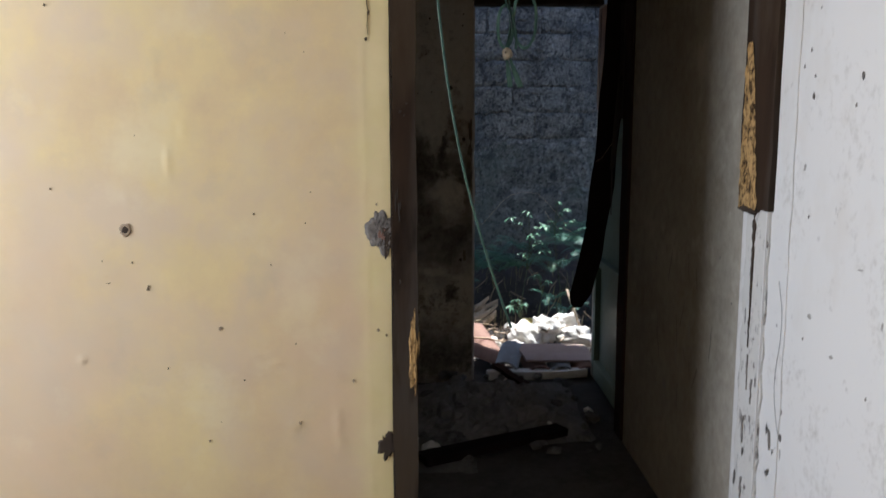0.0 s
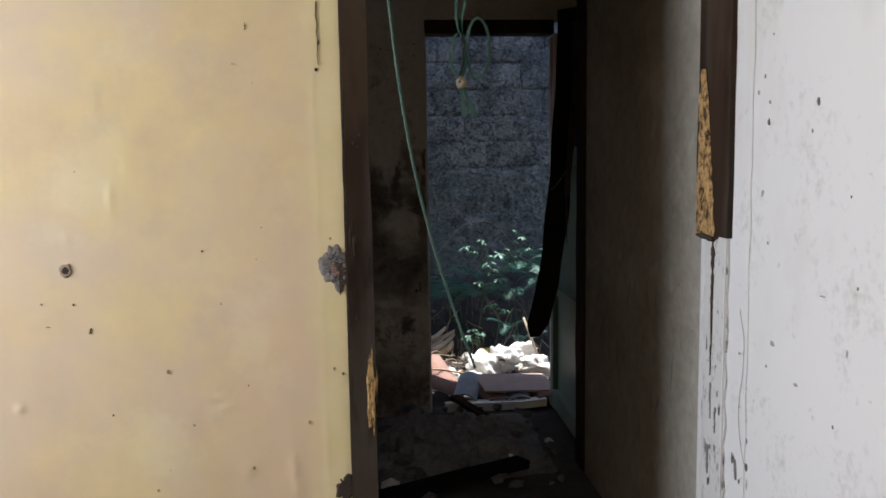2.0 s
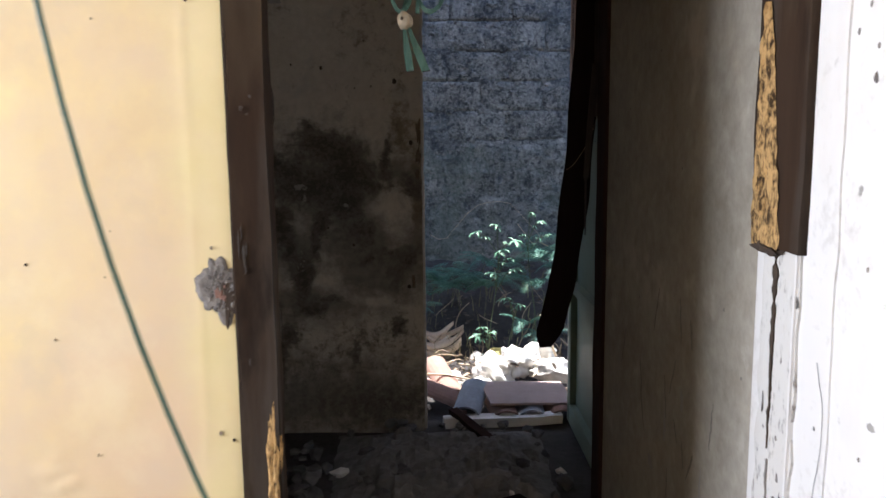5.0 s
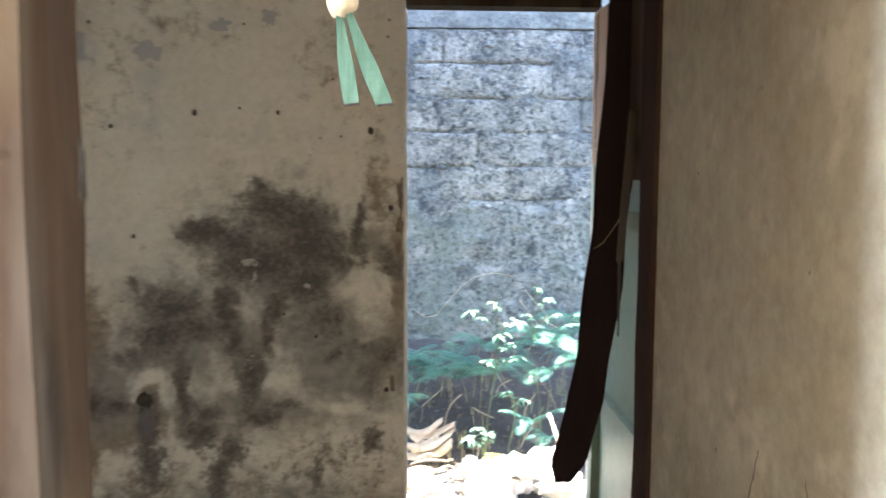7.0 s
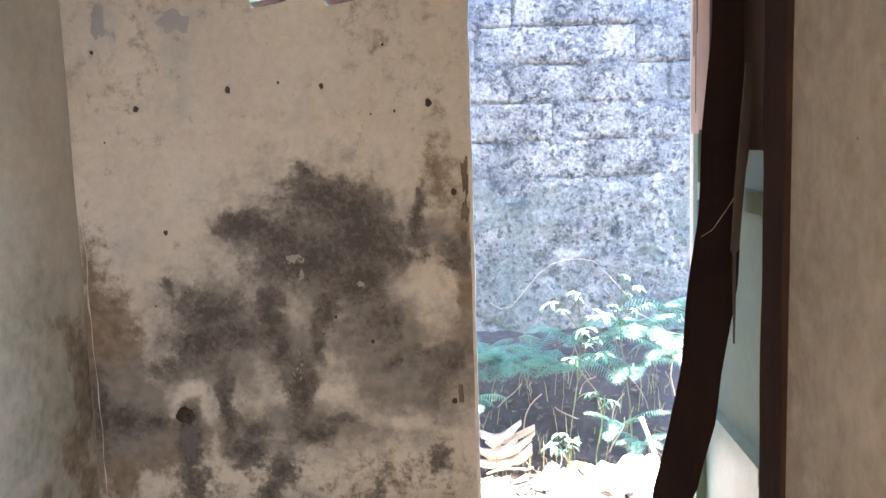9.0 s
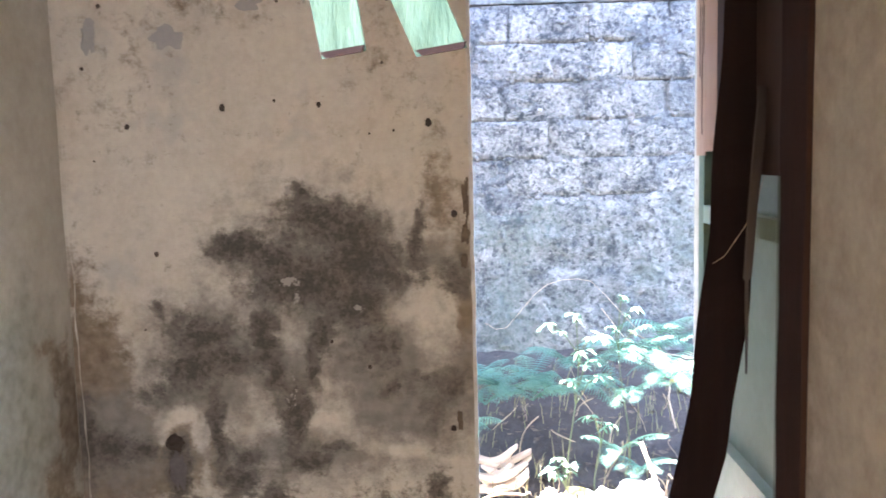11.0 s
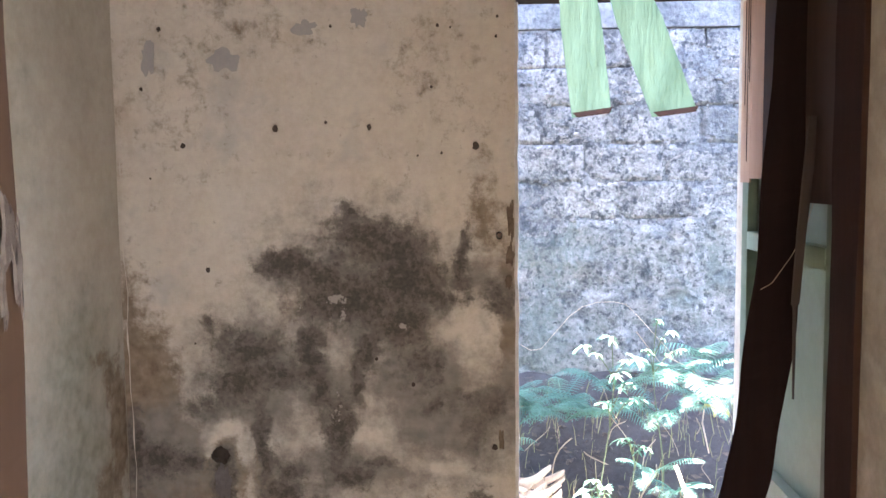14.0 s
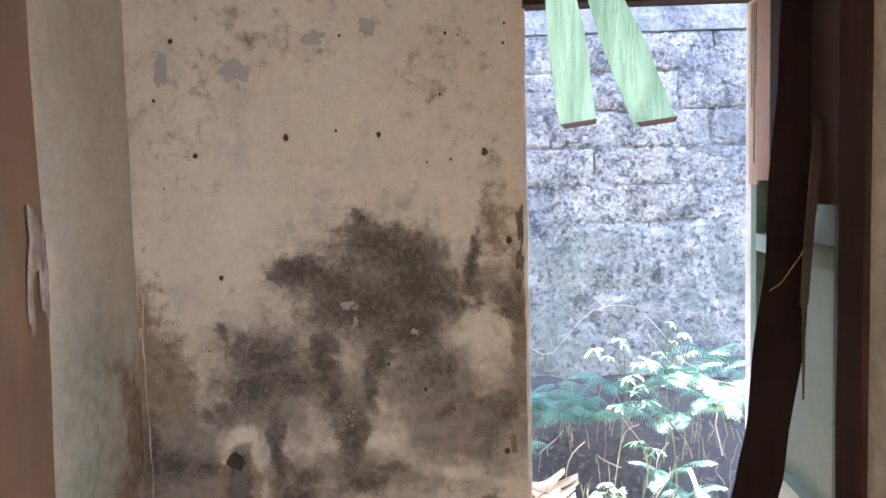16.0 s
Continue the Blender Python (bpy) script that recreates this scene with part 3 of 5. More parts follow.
def partition_relief(x, z):
    """Trowelled plaster: broad waves, fine ripples, swollen paint and the seam beside the jamb."""
    out = 0.0013 * noise.noise(Vector((x * 3, 0, z * 2.2))) + 0.0005 * noise.noise(Vector((x * 13, 3, z * 8))) + 0.0002 * noise.noise(Vector((x * 45, 5, z * 30)))
    for cx, cz, rx, rz, h in BLISTERS:
        d = ((x - cx) / rx) ** 2 + ((z - cz) / rz) ** 2
        if d < 7:
            out += h * math.exp(-d) * (1 + 0.9 * noise.noise(Vector((x * 90, 1, z * 90))))
    seam_x = -0.462 + 0.010 * (1.8 - z) + 0.005 * noise.noise(Vector((0, 3, z * 7)))
    return out + 0.0011 * math.exp(-((x - seam_x) / 0.006) ** 2) * (0.6 + 0.8 * noise.noise(Vector((2, 8, z * 11))))


layered(M_YELLOW, "strip", (0.72, 0.60, 0.31), width=0.55, break_up=1.6, scale=5, colour_2=(0.76, 0.635, 0.36), shift=0.05)
bm = front_grid((("strip", lambda x, z: max(0.0, min(0.9, (x + 0.53 + 0.03 * noise.noise(Vector((0, 4, z * 5)))) / 0.10))),), PARTITION_FRONT, JAMB_L0 - 0.003, -0.02, CEIL_Z, 0.008)
for v in bm.verts:
    v.co.y = DOOR_Y + 0.0012 - partition_relief(v.co.x, v.co.z)
for f in bm.faces:
    f.smooth = True
box(bm, ROOM_W, PARTITION_FRONT, DOOR_Y, DOOR_Y + 0.13, -0.02, CEIL_Z)
box(bm, PARTITION_FRONT, JAMB_L0 - 0.003, DOOR_Y + 0.012, DOOR_Y + 0.13, -0.02, CEIL_Z)
box(bm, JAMB_L0 - 0.003, RIGHT_X, DOOR_Y, DOOR_Y + 0.13, 2.12, CEIL_Z)
whole("wall_partition", bm, M_YELLOW, "yellow painted plaster partition with dents and holes", "wall", kind="structure")
whole("wall_west", boxes((ROOM_W - 0.12, ROOM_W, ROOM_S, -3.75, -0.02, CEIL_Z), (ROOM_W - 0.12, ROOM_W, -2.45, DOOR_Y + 0.13, -0.02, CEIL_Z), (ROOM_W - 0.12, ROOM_W, -3.75, -2.45, -0.02, 1.0), (ROOM_W - 0.12, ROOM_W, -3.75, -2.45, 2.1, CEIL_Z)), M_YELLOW, "yellow painted wall of the front room", "wall", kind="structure")
whole("wall_south", boxes((ROOM_W - 0.12, RIGHT_X + 0.12, ROOM_S - 0.12, ROOM_S, -0.02, CEIL_Z)), M_YELLOW, "yellow painted wall of the front room", "wall", kind="structure")
whole("ceiling", boxes((ROOM_W - 0.12, 1.6, ROOM_S - 0.12, 0.12, CEIL_Z, CEIL_Z + 0.06)), M_CEIL, "stained ceiling boards", "ceiling", kind="structure")
# roof with its eaves over the yard
bm = bmesh.new()
n = 120
EAVE_Y, EAVE_Z = 1.06, 2.85
low, high = [], []
for i in range(n + 1):
    x = -4.0 + 7.0 * i / n
    w = 0.02 * math.sin(i * math.pi / 2)
    low.append(bm.verts.new((x, EAVE_Y, EAVE_Z + w)))
    high.append(bm.verts.new((x, -6.6, 4.2 + w)))
for i in range(n):
    bm.faces.new((low[i], low[i + 1], high[i + 1], high[i]))
roof = whole("roof", bm, M_ROOF, "rusty corrugated roof sheet over the eaves", "roof", kind="structure")
solid = roof.modifiers.new("thickness", "SOLIDIFY")
solid.thickness = 0.006

# ---- yard wall of blocks ----
COURSE, LONG = 0.192, 0.40
bm = boxes((-3.2, 4.2, BLOCK_Y + 0.02, BLOCK_Y + 0.16, -0.1, 2.23))
cols, rws = 230, 170
smear = []
for i in range(cols + 1):
    col = []
    for k in range(rws + 1):
        x, z = -0.8 + 2.5 * i / cols, 0.4 + 1.83 * k / rws
        deep = 0.008 + 0.022 * noise.noise(Vector((x * 3.5, 2, z * 6))) + 0.007 * noise.noise(Vector((x * 16, 5, z * 16))) + 0.006 * noise.noise(Vector((x * 38, 1, z * 38)))
        col.append(bm.verts.new((x, BLOCK_Y + max(-0.012, min(deep, 0.018)), z)))
    smear.append(col)
for i in range(cols):
    for k in range(rws):
        bm.faces.new((smear[i][k], smear[i + 1][k], smear[i + 1][k + 1], smear[i][k + 1]))
wall_yard = whole("wall_yard", bm, M_MORTAR, "weathered grey concrete block yard wall", "wall", kind="structure")
# unseen above z 2.3; carried up to 3.5 to keep sun off the ferns
whole("wall_yard_capping", boxes((-3.2, 4.2, BLOCK_Y - 0.004, BLOCK_Y + 0.16, 2.235, 3.5), bevel=0.006), M_CAP, "plain grey concrete capping, extended upward out of view to shade the yard", "wall", kind="structure")

# ---- the two doorways ----
def jagged_post(x0, x1, y0, y1, z0, z1, seed, step=0.04, amount=0.004, taper=0.0):
    """An upright timber whose edges are a little worn."""
    b = bmesh.new()
    count = round((z1 - z0) / step)
    rings = []
    for k in range(count + 1):
        z = z0 + (z1 - z0) * k / count
        ring = []
        for i, (x, y) in enumerate(((x0, y0), (x1, y0), (x1 - taper, y1), (x0, y1))):
            q = noise.noise_vector(Vector((seed + i * 3.3, z * 6, 0.7))) * amount
            ring.append(b.verts.new((x + q.x, y + q.y, z)))
        rings.append(ring)
    for lo, hi in zip(rings, rings[1:]):
        for i in range(4):
            b.faces.new((lo[i], lo[(i + 1) % 4], hi[(i + 1) % 4], hi[i]))
    b.faces.new(rings[0][::-1])
    b.faces.new(rings[-1])
    return b


door_frame = tagged(thing("door_1_frame", "dark brown wooden door frame, termite-eaten", "door frame"), kind="structure")
part("jamb", jagged_post(JAMB_L0, JAMB_L1, DOOR_Y - 0.012, -2.135, 0, 2.12, 1.0, taper=0.013), M_FRAME, door_frame)
part("header", jagged_post(0, 0.065, 0, 0.15, 0, RIGHT_X - JAMB_L1 - 0.002, 5.0), M_FRAME, door_frame, at=Matrix.Translation((JAMB_L1 + 0.001, DOOR_Y - 0.012, 2.12)) @ pose(0, 0, 0, 0, 90, 0))
part("broken_jamb", jagged_post(RIGHT_X - 0.014, RIGHT_X + 0.03, -2.372, -2.165, 1.19, 2.12, 9.0), M_FRAME, door_frame, "dark brown jamb broken off halfway")

whole("back_door_header", boxes((0.0, OPEN_R, 0.012, 0.105, OPEN_TOP, OPEN_TOP + 0.07)), M_FRAME, "dark wooden header over the back opening", "door frame", kind="structure")
whole("corner_post", jagged_post(RIGHT_X - 0.012, RIGHT_X + 0.10, POST_Y + 0.001, -0.80, 0, CEIL_Z, 14.0), M_FRAME_RED, "red-brown wooden post at the wall's end", "post", kind="structure")

# ---- green door leaf ----
door = thing("door_2", "pale green plywood door standing open, its skin torn off", "door", OPEN_R - 0.012, -0.012, 0.03, rz=-1.0)
LEAF = 0.70
part("panel", boxes((0.018, 0.024, -LEAF, 0, 0, 1.96)), M_GREEN, door)
for y0, y1 in ((-0.055, 0), (-LEAF, -LEAF + 0.06)):
    part("stile", boxes((-0.012, 0.0175, y0, y1, 0, 1.96), bevel=0.002), M_GREEN_DARK, door)
for z0, z1 in ((0, 0.09), (0.62, 0.665), (1.25, 1.30), (1.90, 1.96)):
    part("rail", boxes((-0.014, 0.0175, -LEAF + 0.061, -0.056, z0, z1), bevel=0.002), M_GREEN, door)
# plywood strips: pale next to the hinge, much darker further out
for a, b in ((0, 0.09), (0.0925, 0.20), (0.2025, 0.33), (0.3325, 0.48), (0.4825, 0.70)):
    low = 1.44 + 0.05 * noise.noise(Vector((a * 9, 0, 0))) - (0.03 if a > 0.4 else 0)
    part("plywood_strip", boxes((-0.019, -0.0145, -b, -a, low, 1.955)), M_PLY if a < 0.1 else M_PLY_MID if 0.3 < a < 0.4 else M_PLY_DARK, door, "bare peach plywood strip" if a < 0.1 else "dark brown plywood strip")
for y, z0, z1 in ((-0.034, 1.66, 1.95), (-0.058, 1.50, 1.95), (-0.075, 1.72, 1.95), (-0.40, 1.5, 1.95)):
    part("split", boxes((-0.0205, -0.019, y - 0.002, y + 0.001, z0, z1)), M_PLY_DARK, door, "dark split in the plywood")

# curled skin hanging from the door's head
spine = [(0.63, -0.52, 2.06), (0.628, -0.52, 1.9), (0.618, -0.52, 1.7), (0.604, -0.52, 1.5), (0.590, -0.52, 1.3), (0.572, -0.52, 1.1), (0.55, -0.52, 0.92), (0.525, -0.52, 0.76), (0.49, -0.52, 0.62), (0.465, -0.52, 0.52)]
fine = []
for a, b in zip(spine, spine[1:]):
    for k in range(4):
        fine.append(Vector(a).lerp(Vector(b), k / 4))
fine.append(Vector(spine[-1]))
veneer = thing("hanging_veneer", "long dark strip of peeled veneer hanging loose", "wood strip", 0.6, -0.52, 2.06)
local = [p - Vector((0.6, -0.52, 2.06)) for p in fine]
part("strip", strip(bmesh.new(), local, [(0.108 + 0.016 * noise.noise(Vector((0, p.z * 5, 0)))) * min(1, 0.25 + (p.z - 0.5) * 9) for p in fine], [(1, -0.25 + 0.5 * noise.noise(Vector((3, p.z * 2, 0))), 0.12) for p in fine], 0.004), M_VENEER, veneer)
spine = [Vector((0.632, -0.60, 1.62)), Vector((0.622, -0.60, 1.5)), Vector((0.610, -0.60, 1.36)), Vector((0.600, -0.60, 1.20)), Vector((0.599, -0.60, 1.192)), Vector((0.600, -0.60, 1.08)), Vector((0.600, -0.60, 0.98))]
part("splinter", strip(bmesh.new(), [p - Vector((0.6, -0.52, 2.06)) for p in spine], [0.036, 0.034, 0.030, 0.026, 0.010, 0.008, 0.003], [(0.8, 0.5, 0)] * 7, 0.003), M_GREYWOOD, veneer, "thin grey splinter")
spine = [Vector((0.650, -0.45, 2.0)), Vector((0.646, -0.47, 1.75)), Vector((0.640, -0.50, 1.5)), Vector((0.640, -0.52, 1.36))]
part("splinter", strip(bmesh.new(), [p - Vector((0.6, -0.52, 2.06)) for p in spine], [0.045, 0.035, 0.02, 0.006], [(0.5, 0.8, 0)] * 4, 0.003), M_PLY_DARK, veneer, "bare brown splinter")
thread = [Vector((0.53, -0.578, 1.23)), Vector((0.555, -0.578, 1.245)), Vector((0.60, -0.578, 1.31)), Vector((0.63, -0.578, 1.38)), Vector((0.647, -0.578, 1.44))]
part("thread", tube(bmesh.new(), [p - Vector((0.6, -0.52, 2.06)) for p in thread], 0.0007, 4), M_HUSK, veneer, "pale loose thread")

M_CORD = mat("green_plastic_cord", (0.055, 0.12, 0.095), (0.035, 0.08, 0.06), rough=0.5, grain=60, patch=20, bump=0.1)
M_LITTER = mat("dead_leaf_litter", (0.15, 0.115, 0.09), (0.055, 0.042, 0.036), rough=0.9, grain=60, patch=14, mix=1.0, bump=0.3)
M_GRASS = mat("dry_green_grass", (0.16, 0.17, 0.08), (0.22, 0.17, 0.10), rough=0.7, grain=20, patch=6, mix=1.0, bump=0.1)
M_CHIP = mat("scratched_pale_paint", (0.056, 0.047, 0.039), (0.032, 0.024, 0.019), rough=0.8, grain=120, patch=50, mix=1.0, bump=0.4, lo=0.42, hi=0.56)
M_PRIMER = mat("dull_primer", (0.060, 0.052, 0.044), (0.035, 0.027, 0.023), rough=0.8, grain=60, patch=15, bump=0.4)

# ---- blemishes of the walls ----
def to_right_wall(b):
    """Turns a patch built on a wall facing -y onto the long white wall, which faces -x."""
    for v in b.verts:
        v.co = Vector((RIGHT_X + v.co.y, v.co.x, v.co.z))
    return b


BACK_SPOTS = [(-0.72, 1.644, 9), (-0.439, 1.645, 7), (-0.568, 1.66, 4), (-0.122, 1.586, 10), (-0.938, 1.221, 7), (-1.002, 1.596, 7), (-0.295, 1.559, 3), (-0.224, 1.566, 4), (-1.063, 1.942, 6), (-1.123, 1.766, 5), (-0.232, 1.938, 5), (-0.194, 1.932, 3), (-0.548, 1.941, 4), (-0.428, 0.946, 5), (-0.057, 1.961, 4), (-0.061, 1.904, 4), (-0.252, 1.76, 4), (-1.105, 1.499, 3), (-0.054, 1.32, 9), (-0.07, 0.673, 8), (-0.317, 0.867, 6), (-0.985, 0.994, 3)]
for i, (x, z, r) in enumerate(BACK_SPOTS):
    part("pock", blotch(bmesh.new(), x, z, r * 0.001, r * 0.0012, -0.004, 0.002, i * 1.37, 12), M_MUD, wall_back)
# chipped plaster along the opening's edge
for i, (x, z, rx, rz) in enumerate(((-0.018, 1.36, 0.010, 0.06), (-0.022, 1.26, 0.012, 0.035), (-0.05, 0.70, 0.008, 0.03), (-0.028, 1.18, 0.010, 0.02))):
    part("chipped_plaster", blotch(bmesh.new(), x, z, rx, rz, -0.003, 0.003, 40 + i * 2.1, 30, 0.6), M_EDGE, wall_back)
edge = [Vector((-0.002 + 0.004 * noise.noise(Vector((0, 0, z * 0.6))), -0.002, z * 0.05)) for z in range(0, 41)]
part("edge_bead", strip(bmesh.new(), edge, [0.010 + 0.008 * max(0, noise.noise(Vector((2, 0, i * 0.7)))) for i in range(41)], [(1, -0.2, 0)] * 41, 0.006), M_PLASTER, wall_back, "thin white broken plaster edge")
for i, (x, z, rx, rz) in enumerate(((-0.624, 1.939, 0.035, 0.02), (-0.866, 1.849, 0.045, 0.03), (-1.098, 1.854, 0.02, 0.05), (-0.463, 1.963, 0.025, 0.03))):
    part("scuff", blotch(bmesh.new(), x, z, rx, rz, -0.0045, 0.0006, 70 + i * 1.9, 26, 0.7), mat("grey_scuff", (0.30, 0.285, 0.27), (0.38, 0.35, 0.31), grain=60, patch=20) if i == 0 else bpy.data.materials["grey_scuff"], wall_back)
# capped pipe hole in a ring of pale plaster
hole = lump(bmesh.new(), -0.916, -0.004, 0.645, 0.028, 0.010, 0.022, 0.5, 6.1, 3)
part("pipe_stub", hole, M_MUD, wall_back, "dark clogged pipe hole")
part("drip", blotch(bmesh.new(), -0.912, 0.565, 0.020, 0.065, -0.0045, 0.001, 91, 40, 0.7), M_BROKEN, wall_back, "dark drip under the pipe")
# seam in the passage's corner
seam = [Vector((LEFT_X + 0.008 + 0.012 * noise.noise(Vector((0, 7, k * 0.37))) + 0.02 * (1 - k / 40), -0.004, k * 0.05)) for k in range(41)]
part("corner_seam", strip(bmesh.new(), seam, [max(0.0008, 0.002 + 0.010 * noise.noise(Vector((1, 1, k * 0.73)))) for k in range(41)], [(1, 0, 0)] * 41, 0.0008), M_BEIGE, wall_back)

wall_partition = bpy.data.objects["wall_partition"]
YELLOW_SPOTS = [(-1.257, 1.717, 4), (-0.655, 1.649, 2), (-0.608, 1.602, 2), (-0.449, 1.634, 5), (-1.051, 1.389, 2), (-1.276, 1.252, 3), (-0.751, 1.183, 3), (-0.71, 1.046, 3), (-1.153, 1.059, 3), (-1.075, 1.055, 3), (-0.851, 0.873, 6), (-0.65, 0.828, 3), (-0.995, 0.764, 3), (-0.496, 0.722, 5), (-0.644, 0.605, 5), (-0.792, 0.728, 3), (-0.893, 0.556, 4), (-0.427, 0.864, 5), (-0.404, 0.85, 4), (-0.427, 1.207, 4), (-0.601, 1.24, 2), (-0.616, 1.158, 2), (-0.859, 0.61, 2)]
for i, (x, z, r) in enumerate(YELLOW_SPOTS):
    part("pock", blotch(bmesh.new(), x, z, r * 0.0007, r * 0.0010, DOOR_Y, 0.0010, i * 1.77, 12), M_MUD if i % 3 == 0 else M_TWIG, wall_partition)
part("screw_hole_rim", blotch(bmesh.new(), -1.088, 1.143, 0.016, 0.018, DOOR_Y, 0.003, 5.5, 20, 0.2), M_TWIG, wall_partition)
part("screw_hole", blotch(bmesh.new(), -1.088, 1.143, 0.008, 0.009, DOOR_Y - 0.003, 0.001, 6.5, 16, 0.2), M_MUD, wall_partition)
part("broken_plaster", blotch(bmesh.new(), -0.414, 1.13, 0.036, 0.054, DOOR_Y, 0.003, 12.4, 60, 0.42), M_CEMENT, wall_partition, "broken grey plaster beside the jamb")
part("broken_edge", blotch(bmesh.new(), -0.402, 1.118, 0.013, 0.047, DOOR_Y - 0.003, 0.0008, 31.7, 40, 0.8), M_MUD, wall_partition, "dark crumbled edge of the break")
part("brick_core", blotch(bmesh.new(), -0.418, 1.125, 0.008, 0.008, DOOR_Y - 0.003, 0.0012, 2.2, 24, 0.6), M_BRICKRED, wall_partition, "bare red brick in the break")
br = random.Random(12)
for name, material, count, label in (("plaster_crumbs", M_CEMENT, 40, "pale crumbs of plaster"), ("cement_crumbs", M_BROKEN, 30, "dark crumbs of cement"), ("brick_crumbs", M_BRICKRED, 8, "red crumbs of brick")):
    crumbs = bmesh.new()
    for i in range(count):
        a, q = br.uniform(0, 6.28), br.random() ** 0.6
        r = br.uniform(0.0015, 0.0042)
        spread = 0.35 if material is M_BRICKRED else 0.95
        lump(crumbs, -0.413 + 0.030 * spread * q * math.cos(a), DOOR_Y - 0.003, 1.128 + 0.048 * spread * q * math.sin(a), r, r * 0.45, r * br.uniform(0.7, 1.6), 0.8, i * 1.9, 2)
    part(name, crumbs, material, wall_partition, label)
part("broken_plaster", blotch(bmesh.new(), -0.405, 0.535, 0.022, 0.038, DOOR_Y, 0.003, 8.3, 30, 0.8), M_MUD, wall_partition, "dark broken hole beside the jamb")
for i, (x, z, rx, rz) in enumerate(((-1.037, 0.986, 0.010, 0.022), (-0.441, 1.70, 0.010, 0.022), (-1.14, 1.0, 0.02, 0.003), (-0.62, 1.74, 0.004, 0.03))):
    part("scuff", blotch(bmesh.new(), x, z, rx * 0.32, rz * 0.32, DOOR_Y, 0.0006, 20 + i * 1.9, 24, 0.9), M_EDGE, wall_partition)
crack = [Vector((-0.444 + 0.008 * noise.noise(Vector((0, 9, k * 0.9))), DOOR_Y - 0.0003, 1.80 - k * 0.012)) for k in range(14)]
part("crack", strip(bmesh.new(), crack, [0.003 * (1 - k / 14) + 0.0006 for k in range(14)], [(1, 0, 0)] * 14, 0.002), M_MUD, wall_partition)
gap = [Vector((JAMB_L0 - 0.003 + 0.001 * noise.noise(Vector((k, 0, 4))), DOOR_Y - 0.0035, k * 0.06)) for k in range(35)]
part("jamb_gap", strip(bmesh.new(), gap, [0.004 + 0.002 * noise.noise(Vector((5, 0, k * 0.8))) for k in range(35)], [(1, 0, 0)] * 35, 0.004), M_MUD, wall_partition, "dark gap along the jamb")

wall_right = bpy.data.objects["wall_right"]
RIGHT_SPOTS = [(-2.563, 1.681, 3), (-2.527, 1.589, 5), (-2.497, 1.553, 5), (-2.554, 1.528, 5), (-2.552, 1.482, 8), (-2.767, 1.519, 9), (-2.747, 1.459, 5), (-2.9, 1.329, 3), (-2.564, 1.2, 4), (-2.935, 1.153, 4), (-2.868, 0.854, 4), (-2.574, 0.906, 4), (-2.393, 0.962, 7), (-2.008, 1.011, 4), (-2.116, 0.89, 4), (-2.48, 0.687, 10), (-2.484, 0.621, 11), (-1.7, 1.3, 4), (-1.5, 1.6, 4), (-1.35, 0.9, 5), (-1.2, 1.45, 3)]
for i, (y, z, r) in enumerate(RIGHT_SPOTS):
    part("pock", to_right_wall(blotch(bmesh.new(), y, z, r * 0.0007, r * 0.0010, 0, 0.0015, i * 1.57, 12)), M_BROKEN if r > 6 else M_SPECK, wall_right)
for i, (y, z, ry, rz) in enumerate(((-2.601, 0.968, 0.02, 0.012), (-2.712, 0.9, 0.02, 0.008), (-2.81, 1.116, 0.02, 0.006), (-2.907, 1.019, 0.008, 0.02), (-2.53, 1.316, 0.012, 0.02), (-2.49, 0.58, 0.012, 0.03), (-1.75, 0.72, 0.03, 0.06), (-1.62, 0.60, 0.02, 0.08), (-1.5, 0.45, 0.05, 0.04), (-1.9, 0.55, 0.015, 0.10))):
    part("scuff", to_right_wall(blotch(bmesh.new(), y, z, ry * 0.45, rz * 0.45, 0, 0.0005, 60 + i * 1.7, 24, 0.9)), bpy.data.materials["grey_scuff"], wall_right)
# plaster bands where the frame has rotted away
count = 50
band = [Vector((RIGHT_X - 0.001, -2.428 + 0.006 * noise.noise(Vector((0, 2, k * 0.4))) + 0.018 * (k / count - 0.5), k * CEIL_Z / count)) for k in range(count + 1)]
part("plaster_band", strip(bmesh.new(), band, [0.095 + 0.012 * noise.noise(Vector((9, 0, k * 0.5))) for k in range(count + 1)], [(0, 1, 0)] * (count + 1), 0.005), M_WHITE, wall_right)
band = [Vector((RIGHT_X - 0.0005, -2.285 + 0.006 * noise.noise(Vector((0, 5, k * 0.6))), k * 1.2 / 40)) for k in range(41)]
part("rough_plaster", strip(bmesh.new(), band, [0.15 + 0.03 * noise.noise(Vector((7, 0, k * 0.5))) for k in range(41)], [(0, 1, 0)] * 41, 0.010), M_ROT, wall_right, "rough bare plaster where the jamb rotted away")
bead = [Vector((RIGHT_X - 0.004, -2.352 + 0.003 * noise.noise(Vector((0, 6, k * 0.3))), k * 1.2 / 40)) for k in range(41)]
part("plaster_bead", strip(bmesh.new(), bead, [0.006 + 0.003 * noise.noise(Vector((3, 0, k * 0.7))) for k in range(41)], [(0, 1, 0)] * 41, 0.012), M_WHITE, wall_right)


